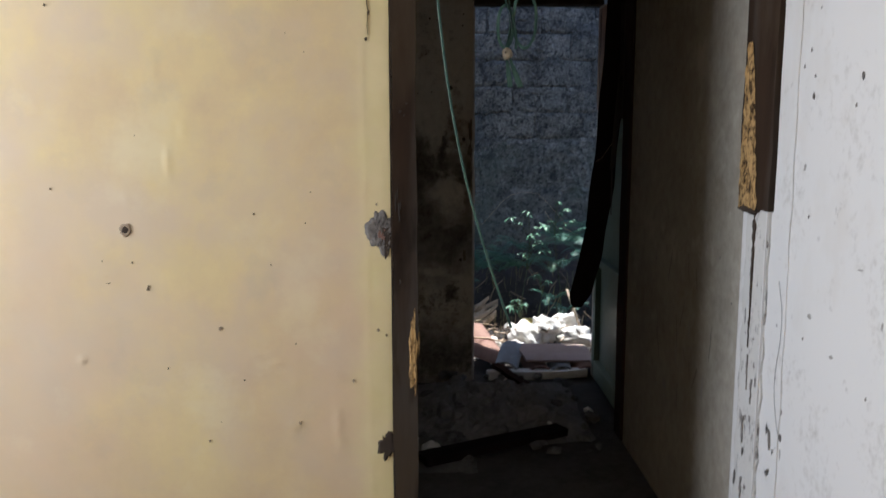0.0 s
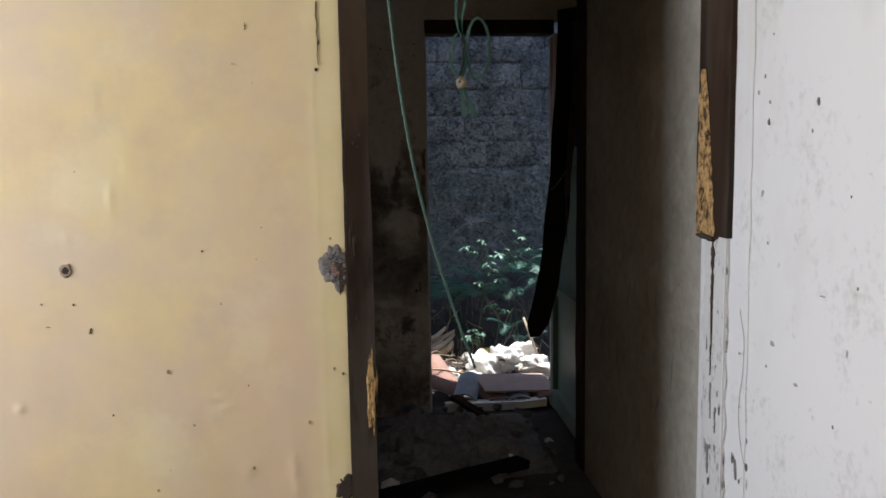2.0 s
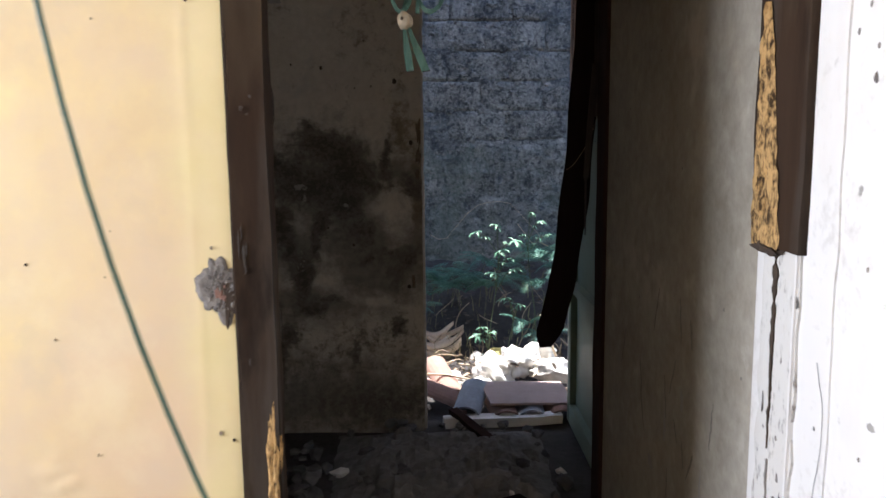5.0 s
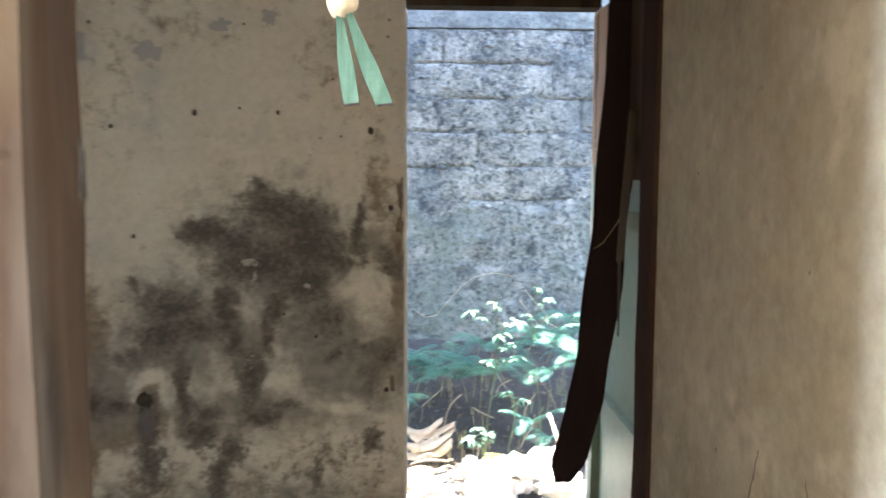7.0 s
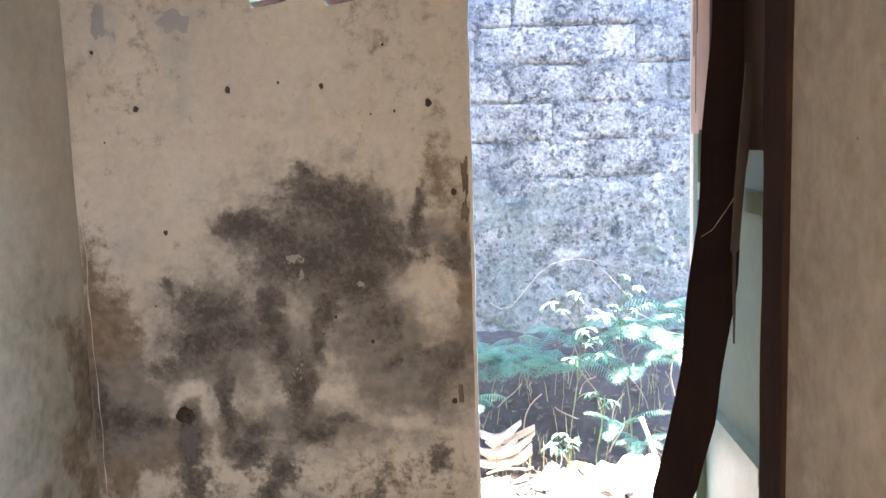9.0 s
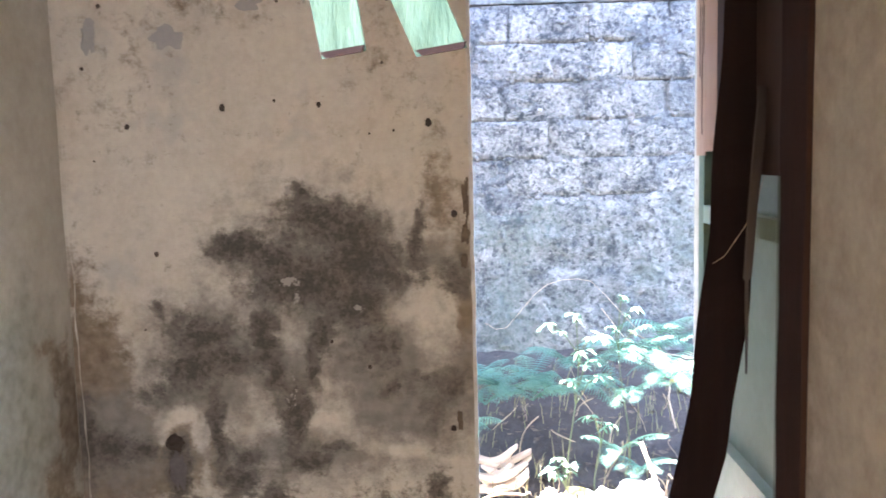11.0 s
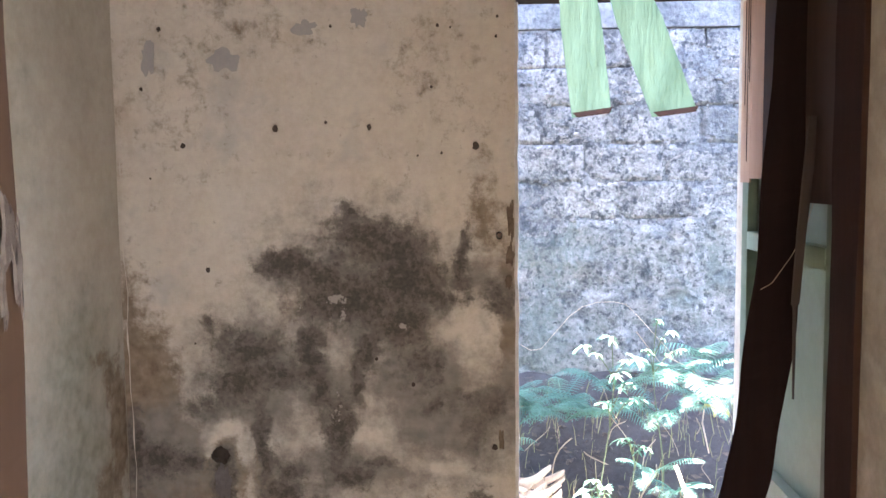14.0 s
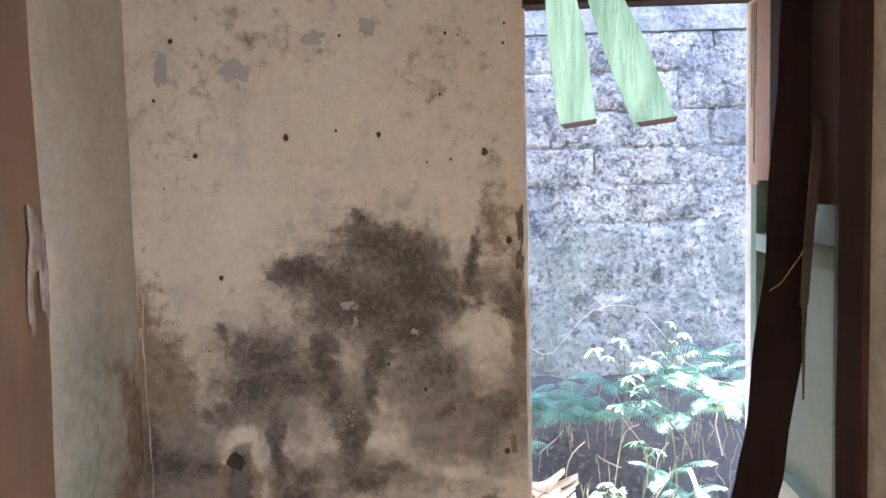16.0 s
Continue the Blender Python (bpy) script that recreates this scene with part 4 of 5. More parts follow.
def fissure(y, z, length, width, seed, lean=0.0):
    """A dark ragged crack down the wall, opening and closing."""
    steps = max(8, round(length / 0.008))
    pts = [Vector((RIGHT_X - 0.0062, y + lean * k / steps + 0.008 * noise.noise(Vector((seed, 8, k * 0.15))) + 0.005 * noise.noise(Vector((seed, 3, k * 0.6))), z - length * k / steps)) for k in range(steps + 1)]
    wide = [max(0.0006, width * (1 - (k / steps) ** 1.6) * (0.55 + 0.9 * noise.noise(Vector((2, seed, k * 0.33))) + 0.7 * noise.noise(Vector((seed, 1, k * 1.1))))) for k in range(steps + 1)]
    part("rot_groove", strip(bmesh.new(), pts, wide, [(0, 1, 0)] * (steps + 1), 0.006), M_MUD if width > 0.02 else M_SPECK, wall_right, "dark rotten groove")


for row in ((-2.268, 1.20, 0.40, 0.026, 1.0), (-2.270, 0.78, 0.10, 0.010, 4.0), (-2.262, 0.60, 0.08, 0.014, 7.0), (-2.268, 0.42, 0.36, 0.012, 9.0), (-2.305, 0.72, 0.07, 0.010, 19.0), (-2.43, 0.62, 0.05, 0.010, 23.0, -0.01)):
    fissure(*row)
rr = random.Random(8)
for i in range(26):
    z = 0.30 + 0.8 * rr.random() ** 1.5
    y = rr.gauss(-2.29, 0.035) if i % 3 else rr.gauss(-2.45, 0.03)
    r = rr.uniform(0.002, 0.007)
    part("rot_stain", to_right_wall(blotch(bmesh.new(), y, z, r, r * rr.uniform(0.8, 2.6), -0.0062, 0.0008, 100 + i * 1.7, 16, 0.9)), M_SPECK if i % 3 else M_BROKEN, wall_right)
for i, (y, z, ry, rz) in enumerate(((-2.33, 0.72, 0.010, 0.035), (-2.27, 0.50, 0.02, 0.03), (-2.42, 0.62, 0.02, 0.03), (-2.22, 0.40, 0.012, 0.05), (-2.37, 0.33, 0.02, 0.04), (-2.36, 1.10, 0.008, 0.03), (-2.24, 0.88, 0.006, 0.05))):
    part("rot_stain", to_right_wall(blotch(bmesh.new(), y, z, ry * 0.3, rz * 0.4, -0.0075, 0.001, 80 + i * 1.7, 24, 0.9)), M_BROKEN, wall_right)
hair = [Vector((RIGHT_X - 0.0065, -2.44 - 0.02 * math.sin(k * 0.5) - 0.003 * k + 0.004 * noise.noise(Vector((k * 0.8, 0, 0))), 1.02 - k * 0.03)) for k in range(14)]
part("crack", strip(bmesh.new(), hair, [0.0007] * 14, [(0, 1, 0)] * 14, 0.001), M_BROKEN, wall_right)

passage_right = bpy.data.objects["wall_passage_right"]
for i in range(14):
    y, z = rr.uniform(-2.05, -1.15), rr.uniform(0.45, 1.0) if i < 16 else rr.uniform(1.0, 1.7)
    length, lean = rr.uniform(0.03, 0.13), rr.uniform(-0.05, 0.05)
    pts = [Vector((RIGHT_X - 0.0004, y + lean * k / 9 + 0.006 * noise.noise(Vector((i, 2, k * 0.7))), z - length * k / 9)) for k in range(10)]
    part("scratch", strip(bmesh.new(), pts, [max(0.0005, rr.uniform(0.002, 0.008) * math.sin(math.pi * (k + 0.5) / 10)) for k in range(10)], [(0, 1, 0)] * 10, 0.0012), M_SPECK, passage_right)

# termite-eaten face of the broken jamb
bm = bmesh.new()
rows = []
for k in range(33):
    z = 1.185 + k * 0.014
    f = k / 32
    half = 0.060 * (1 - f) ** 0.7 + 0.004
    mid = -2.232 + 0.006 * noise.noise(Vector((0, 4, k * 0.35))) + 0.02 * f
    row = []
    for i in range(9):
        u = (i / 8 - 0.5) * 2
        deep = 0.010 * noise.noise(Vector((u * 3, z * 25, 1))) + 0.007 * noise.noise(Vector((u * 9, z * 60, 4)))
        edge_y = half * u * (1 + 0.25 * noise.noise(Vector((u * 2, z * 30, 9))))
        row.append(bm.verts.new((RIGHT_X - 0.017 - (0.008 + deep) * (1 - abs(u) ** 3), mid - edge_y, z + 0.01 * noise.noise(Vector((u * 4, 0, 2))) * (1 - f))))
    rows.append(row)
for a, b in zip(rows, rows[1:]):
    for i in range(8):
        bm.faces.new((a[i], a[i + 1], b[i + 1], b[i]))
part("eaten_wood", bm, M_EATEN, door_frame, "raw orange termite-eaten wood")
part("rotten_stub", lump(bmesh.new(), RIGHT_X - 0.012, -2.245, 1.185, 0.018, 0.05, 0.014, 0.6, 4.4, 3), M_MUD, door_frame)
bm = lump(bmesh.new(), JAMB_L1 - 0.010, DOOR_Y - 0.010, 0.80, 0.012, 0.006, 0.10, 0.8, 7.7, 3)
part("eaten_wood", bm, M_EATEN, door_frame, "raw orange termite-eaten wood")
for i, (x, z, rx, rz) in enumerate(((-0.376, 1.215, 0.0018, 0.022), (-0.368, 1.195, 0.0025, 0.014), (-0.371, 1.235, 0.0015, 0.012), (-0.363, 1.205, 0.0014, 0.012), (-0.366, 1.172, 0.0018, 0.010), (-0.345, 1.47, 0.003, 0.003), (-0.362, 1.45, 0.003, 0.004), (-0.352, 1.44, 0.002, 0.002), (-0.366, 1.00, 0.002, 0.006))):
    part("paint_chip", blotch(bmesh.new(), x, z, rx, rz, DOOR_Y - 0.014, 0.0012, i * 2.9, 16, 0.9), M_CHIP, door_frame, "pale scratched paint")
for i, (y, z, ry, rz) in enumerate(((-2.150, 1.468, 0.005, 0.024), (-2.143, 1.452, 0.003, 0.026), (-2.157, 1.440, 0.002, 0.018), (-2.149, 1.02, 0.002, 0.03))):
    b = blotch(bmesh.new(), y, z, ry, rz, 0, 0.0012, 33 + i, 34, 0.8)
    for v in b.verts:
        v.co = Vector((JAMB_L1 - 0.0085 - v.co.y, v.co.x, v.co.z))
    part("peeled_paint", b, M_CHIP if i < 3 else M_PRIMER, door_frame, "paint peeled to pale wood")

# ---- ribbon hanging in the doorway ----
ribbon = thing("hanging_ribbon", "pale green plastic ribbon with a knotted shell bead", "ribbon", -0.078, -2.24, 1.60)
for i, (dx, top) in enumerate(((-0.004, 0.52), (0.012, 0.52))):
    pts = [Vector((dx + 0.012 * math.sin(k * 0.7 + i) * (1 - k / 20), 0.004 * math.cos(k + i), 0.012 + top * k / 20)) for k in range(21)]
    part("cord", strip(bmesh.new(), pts, [0.008 + 0.003 * noise.noise(Vector((i, 0, k * 0.6))) for k in range(21)], [(math.cos(k * 0.4), math.sin(k * 0.4), 0) for k in range(21)], 0.0012), M_RIBBON, ribbon)
for i, (rx, h, cx) in enumerate(((0.020, 0.055, -0.006), (0.030, 0.075, 0.045))):
    pts = [Vector((cx + rx * math.cos(a), 0.003 * math.sin(a * 2), 0.07 + 0.02 * i + h * math.sin(a))) for a in (math.pi * 2 * k / 24 for k in range(25))]
    part("loop", strip(bmesh.new(), pts, [0.008] * 25, [(math.cos(2 * math.pi * k / 24), 0.25, math.sin(2 * math.pi * k / 24)) for k in range(25)], 0.0012), M_RIBBON, ribbon)
for i, (dx, tip, w) in enumerate(((-0.002, 0.008, 0.0135), (0.006, 0.036, 0.0150))):
    pts = [Vector((dx + (tip - dx) * (k / 10) ** 1.1, -0.002 - 0.003 * math.sin(k * 0.35), -0.010 - 0.078 * k / 10)) for k in range(11)]
    part("tail", strip(bmesh.new(), pts, [0.005 + (w - 0.005) * min(1, k / 6) for k in range(11)], [(1, 0.25 - 0.05 * k, 0.12) for k in range(11)], 0.0010), M_RIBBON, ribbon)
for i, (dx, w) in enumerate(((0.008, 0.0135), (0.036, 0.0150))):
    part("tip", strip(bmesh.new(), [Vector((dx - 0.0002, -0.0035, -0.0865)), Vector((dx + 0.0004, -0.0035, -0.0883))], [w, w * 0.8], [(1, -0.2, 0.12)] * 2, 0.0014), M_VENEER, ribbon, "frayed brown end")
bead = part("bead", lump(bmesh.new(), 0, 0, 0, 0.0135, 0.012, 0.016, 0.25, 1.2, 3), M_SHELL, ribbon, "worn ivory shell bead", smooth=True)
part("bead_hole", lump(bmesh.new(), -0.006, -0.0115, 0.003, 0.0028, 0.0014, 0.0030, 0.1, 1.0), M_MUD, bead)

# ---- cord hanging in the front room ----
cord = [Vector((-0.335 - 0.012 * math.sin(k * 0.28) + 0.115 * max(0, (k - 14) / 16) ** 1.7, -3.27 + 0.02 * math.sin(k * 0.2), CEIL_Z - k * 0.0465)) for k in range(34)]
hung = thing("hanging_rope", "thin pale green plastic cord hanging from the ceiling", "rope", -0.335, -3.27, CEIL_Z)
part("cord", tube(bmesh.new(), [p - Vector((-0.335, -3.27, CEIL_Z)) for p in cord], 0.0018, 6), M_CORD, hung, smooth=True)
part("knot", lump(bmesh.new(), 0, 0, -0.008, 0.010, 0.010, 0.008, 0.3, 3.0), M_CORD, hung, smooth=True)

# ---- rubble on the passage floor ----
def slab(name, label, category, material, x, y, z, sx, sy, sz, rz, tilt, seed, group="", smooth=False):
    b = boxes((-sx / 2, sx / 2, -sy / 2, sy / 2, 0, sz))
    worn(b, 3, min(sx, sy, sz * 2) * 0.16, 9 + seed)
    return whole(name, b, material, label, category, group, smooth=smooth, at=pose(x, y, z, tilt, tilt * 0.6, rz))


def heap(name, label, material, x0, x1, y0, y1, height, seed, step=0.02):
    """A low mound of broken stuff with a rough surface that runs out flat."""
    b = bmesh.new()
    cols, rws = round((x1 - x0) / step), round((y1 - y0) / step)
    g = []
    for i in range(cols + 1):
        col = []
        for k in range(rws + 1):
            u, v = i / cols, k / rws
            fall = max(0, min(u, 1 - u, v, 1 - v)) * 4
            x, y = x0 + (x1 - x0) * u, y0 + (y1 - y0) * v
            n1 = noise.noise(Vector((x * 5 + seed, y * 5, 0))) * 0.5 + 0.5
            n2 = noise.cell(Vector((x * 14 + seed, y * 14, 1))) * 0.5
            n3 = noise.noise(Vector((x * 40, y * 40, seed)))
            col.append(b.verts.new((x, y, -0.02 + min(1, fall) * height * (0.35 + 0.6 * n1 + 0.35 * n2 + 0.22 * n3))))
        g.append(col)
    for i in range(cols):
        for k in range(rws):
            b.faces.new((g[i][k], g[i + 1][k], g[i + 1][k + 1], g[i][k + 1]))
    return whole(name, b, material, label, "rubble", kind="stuff")


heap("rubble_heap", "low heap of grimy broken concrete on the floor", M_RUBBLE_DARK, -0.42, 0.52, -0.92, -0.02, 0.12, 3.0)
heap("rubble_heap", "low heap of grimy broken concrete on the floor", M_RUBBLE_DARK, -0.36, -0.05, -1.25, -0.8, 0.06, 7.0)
slab("plank", "dark rotten plank lying on the floor", "plank", M_VENEER, 0.02, -1.03, 0.02, 0.74, 0.09, 0.035, 29, 2, 2.0)
slab("plank", "dark rotten plank lying on the floor", "plank", M_FRAME_RED, 0.20, -0.15, 0.05, 0.40, 0.045, 0.025, -68, 3, 3.0)
slab("threshold", "pale worn plank across the back opening", "plank", M_RUBBLE, 0.36, 0.035, -0.005, 0.56, 0.085, 0.045, 2, 0, 4.0)
rng = random.Random(5)
for i in range(150):
    x, y = rng.uniform(-0.6, 0.55), rng.uniform(-1.05, -0.03)
    if i < 26:
        x, y = rng.uniform(-0.32, -0.1), rng.uniform(-1.15, -0.85)
    r = rng.uniform(0.012, 0.045)
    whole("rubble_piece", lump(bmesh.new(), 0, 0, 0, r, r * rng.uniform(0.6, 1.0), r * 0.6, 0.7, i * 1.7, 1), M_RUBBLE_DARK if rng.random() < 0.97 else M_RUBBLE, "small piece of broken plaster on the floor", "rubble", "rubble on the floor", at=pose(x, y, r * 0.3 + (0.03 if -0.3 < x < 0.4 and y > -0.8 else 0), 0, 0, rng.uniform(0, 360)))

# ---- debris in the yard ----
def roof_tile(material, x, y, z, rz, tilt, name="roof_tile", label="curved grey clay roof tile lying on rubble"):
    """A curved roof tile, open below."""
    b = bmesh.new()
    arc = [math.pi * k / 10 for k in range(11)]
    for radius, order in ((0.062, 1), (0.052, -1)):
        for yy in (-0.15, 0.15):
            for a in arc:
                b.verts.new((radius * math.cos(a) * 1.1, yy, radius * math.sin(a) * 0.8))
    b.verts.ensure_lookup_table()
    v = b.verts
    for k in range(10):
        b.faces.new((v[k], v[k + 1], v[12 + k], v[11 + k]))
        b.faces.new((v[22 + k + 1], v[22 + k], v[33 + k], v[34 + k]))
        b.faces.new((v[k + 1], v[k], v[22 + k], v[23 + k]))
        b.faces.new((v[11 + k], v[12 + k], v[34 + k], v[33 + k]))
    for k in (0, 10):
        b.faces.new((v[k], v[11 + k], v[33 + k], v[22 + k]))
    return whole(name, b, material, label, "roof tile", "fallen roof tiles", smooth=False, at=pose(x, y, z, tilt, 0, rz))


roof_tile(M_TILE_GREY, 0.22, 0.20, 0.055, -14, 9)
for i, (x, y, z, rz) in enumerate(((0.37, 0.20, 0.012, 4), (0.51, 0.20, 0.012, -3), (0.645, 0.20, 0.010, 2))):
    roof_tile(M_TILE_RED if i != 1 else M_TILE_GREY, x, y, z, rz, 2, label="curved terracotta roof tile under a board" if i != 1 else "curved grey clay roof tile under a board")
slab("board", "flat pinkish weathered board lying on tiles", "board", M_BOARD, 0.50, 0.235, 0.072, 0.42, 0.27, 0.012, 6, 5, 6.0)
roof_tile(M_TILE_RED, 0.06, 0.34, 0.05, 60, 14, label="broken terracotta roof tile on the soil")
roof_tile(M_TILE_RED, 0.10, 0.50, 0.07, 20, 20, label="broken terracotta roof tile on the soil")
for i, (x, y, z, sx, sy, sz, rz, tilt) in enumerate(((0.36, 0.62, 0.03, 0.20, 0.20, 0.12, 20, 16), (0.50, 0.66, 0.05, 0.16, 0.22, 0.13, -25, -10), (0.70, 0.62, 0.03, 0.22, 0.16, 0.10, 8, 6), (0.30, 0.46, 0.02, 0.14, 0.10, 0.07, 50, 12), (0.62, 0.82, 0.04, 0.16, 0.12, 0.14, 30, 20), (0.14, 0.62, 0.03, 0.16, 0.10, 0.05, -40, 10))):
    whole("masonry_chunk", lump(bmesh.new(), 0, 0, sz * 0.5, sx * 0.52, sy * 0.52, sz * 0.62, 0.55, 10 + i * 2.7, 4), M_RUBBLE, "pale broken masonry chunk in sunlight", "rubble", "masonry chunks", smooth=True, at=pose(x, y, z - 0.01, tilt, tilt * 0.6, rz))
for i in range(90):
    x, y = rng.uniform(-0.35, 1.1), rng.uniform(0.18, 1.05)
    r = rng.uniform(0.012, 0.05)
    whole("rubble_piece", lump(bmesh.new(), 0, 0, 0, r, r * rng.uniform(0.6, 1.0), r * 0.7, 0.7, i * 2.3, 1), rng.choice((M_RUBBLE, M_RUBBLE, M_RUBBLE_DARK, M_TILE_RED)), "small broken masonry piece on soil", "rubble", "rubble in the yard", at=pose(x, y, ground_z(x, y) + r * 0.35, 0, 0, rng.uniform(0, 360)))

def leaf_curl(size, seed):
    """A dead leaf curled along its length."""
    b = bmesh.new()
    r = random.Random(seed)
    curl = r.uniform(1.0, 2.4)
    rows = []
    for k in range(7):
        u = k / 6
        w = size * 0.36 * math.sin(math.pi * (0.06 + 0.9 * u))
        rows.append([b.verts.new((size * (u - 0.5), math.sin(curl * q) * w / curl, (1 - math.cos(curl * q)) * w / curl + 0.12 * size * math.sin(u * 3 + seed))) for q in (-1, -0.5, 0, 0.5, 1)])
    for a, c in zip(rows, rows[1:]):
        for q in range(4):
            b.faces.new((a[q], a[q + 1], c[q + 1], c[q]))
    return b


# dry curled husk: a bunch of folded sheaths
husk = thing("dry_husk", "dry curled beige plant sheaths lying in a bunch", "dead leaf", 0.12, 1.07, 0.085)
for i in range(8):
    pts = []
    for k in range(15):
        u = k / 14
        pts.append(Vector((-0.15 + 0.02 * ((i * 3) % 4) + (0.24 - 0.02 * ((i * 5) % 3)) * u, -0.05 + 0.016 * i + 0.02 * math.sin(3 * u + i), 0.013 * i - (0.03 + 0.012 * (i % 3)) * math.sin(math.pi * u) + (0.015 + 0.010 * ((i * 5) % 4)) * u ** 2 + 0.006 * noise.noise(Vector((i, u * 4, 0))))))
    part("sheath", strip(bmesh.new(), pts, [0.040 * math.sin(math.pi * (k + 1.2) / 17) ** 0.7 + 0.004 for k in range(15)], [(0.1 * math.sin(k + i), 0.75, 0.55 + 0.25 * math.sin(k * 0.5 + i)) for k in range(15)], 0.007), M_HUSK, husk, smooth=True)

# ---- broken bits, sticks and dead leaves among the rubble
dr = random.Random(33)
for i in range(44):
    x, y = dr.uniform(-0.15, 0.85), dr.uniform(0.30, 0.98)
    if i < 22:
        x = dr.uniform(-0.15, 0.32)
    a, length = dr.uniform(0, math.pi), dr.uniform(0.05, 0.20)
    z = ground_z(x, y) + (0.05 if i % 2 else 0.015) + (0.09 if x > 0.28 and 0.5 < y < 0.78 else 0)
    pts = [Vector((x + math.cos(a) * length * (u - 0.5), y + math.sin(a) * length * (u - 0.5), z + 0.02 * math.sin(u * 3 + i) + dr.uniform(0, 0.01))) for u in (k / 5 for k in range(6))]
    whole("stick", tube(bmesh.new(), pts, dr.uniform(0.002, 0.006), 5), M_TWIG if i % 3 else M_HUSK, "short dry stick lying on rubble", "twig", "sticks on the rubble", smooth=True)
for i in range(40):
    x, y = dr.uniform(-0.15, 0.85), dr.uniform(0.25, 1.0)
    z = ground_z(x, y) + dr.uniform(0.02, 0.05) + (0.10 if x > 0.28 and 0.5 < y < 0.78 else 0)
    whole("dead_leaf", leaf_curl(dr.uniform(0.03, 0.075), i), M_LITTER if i % 3 else M_HUSK, "curled brown dead leaf on rubble", "leaf", "dead leaves on the rubble", at=pose(x, y, z, dr.uniform(-30, 30), dr.uniform(-30, 30), dr.uniform(0, 360)))

# ---- plants ----
def frond(length, droop, pinna, seed, pairs=20):
    """A fern frond along +x that rises and droops, with paired leaflets."""
    b = bmesh.new()
    pts = []
    for k in range(pairs + 1):
        u = k / pairs
        pts.append(Vector((length * u * (1 - 0.18 * u), 0.02 * length * math.sin(u * 5 + seed), length * (0.85 * u - 1.25 * droop * u * u))))
    tube(b, pts, [0.0026 * (1 - 0.8 * k / pairs) for k in range(pairs + 1)], 4)
    for k in range(2, pairs + 1):
        u = k / pairs
        size = pinna * (math.sin(math.pi * min(1, 0.16 + u * 0.84)) ** 0.7 + 0.05)
        d = (pts[k] - pts[k - 1]).normalized()
        for side in (-1, 1):
            out = (Vector((0, side, 0)) + d * 0.35 + Vector((0, 0, -0.25 + 0.2 * noise.noise(Vector((k, side, seed)))))).normalized()
            wide = d * length / pairs * 0.20
            p = pts[k]
            steps = 4
            left, right = [], []
            for q in range(steps + 1):
                f = q / steps
                c = p + out * size * f + Vector((0, 0, -0.12 * size * f * f))
                h = wide * (1 - f) ** 0.6 * (0.9 + 0.2 * (q % 2))
                left.append(b.verts.new(c + h))
                right.append(b.verts.new(c - h))
            for q in range(steps):
                b.faces.new((left[q], left[q + 1], right[q + 1], right[q]))
    return b


def fern(x, y, z, turns, length, seed, label="green fern with arching fronds against the yard wall"):
    f = thing("fern", label, "fern", x, y, z, "ferns by the yard wall")
    r = random.Random(seed)
    for a in turns:
        part("frond", frond(length * r.uniform(0.75, 1.1), r.uniform(0.35, 0.75), length * r.uniform(0.17, 0.24), r.uniform(0, 9)), M_FERN if r.random() < 0.8 else M_LEAF, f, at=pose(0, 0, 0, 0, 0, a + r.uniform(-9, 9)))
    return f


fern(0.18, 1.36, 0.38, (200, 170, 150, 225, 250, 280, 310, 120, 340, 20), 0.30, 1)
fern(0.42, 1.36, 0.38, (190, 230, 260, 300, 330, 160, 0), 0.36, 2)
fern(0.74, 1.28, 0.56, (180, 215, 250, 285, 325, 355, 30), 0.40, 3)
fern(0.62, 1.05, 0.22, (200, 250, 290, 330), 0.26, 4)
fern(0.98, 1.42, 0.62, (170, 210, 250, 300), 0.42, 5)
fern(0.06, 1.32, 0.35, (180, 150, 120, 20, 60, 340, 205), 0.30, 7)
fern(0.86, 1.15, 0.50, (150, 190, 230, 270, 310), 0.30, 8)
fern(0.50, 1.45, 0.48, (180, 220, 260, 300, 340), 0.36, 9)
fern(0.28, 1.34, 0.36, (165, 195, 300, 335, 20, 60), 0.28, 10)
fern(0.68, 1.2, 0.42, (160, 200, 240, 275, 310, 345), 0.34, 11)
fern(0.12, 1.36, 0.42, (95, 130, 160, 200, 240, 280, 320, 350), 0.30, 21)
fern(0.27, 1.40, 0.44, (60, 100, 140, 190, 230, 270, 310, 345), 0.27, 22)
fern(-0.02, 1.38, 0.42, (0, 30, 320, 280, 240, 90), 0.30, 23)
fern(0.70, 0.98, 0.16, (150, 190, 235, 280, 320, 20), 0.20, 24)
fern(0.70, 1.22, 0.60, (30, 90, 160, 210, 260, 310), 0.30, 25)
fern(-0.12, 1.2, 0.25, (200, 250, 300, 340, 20), 0.32, 6)


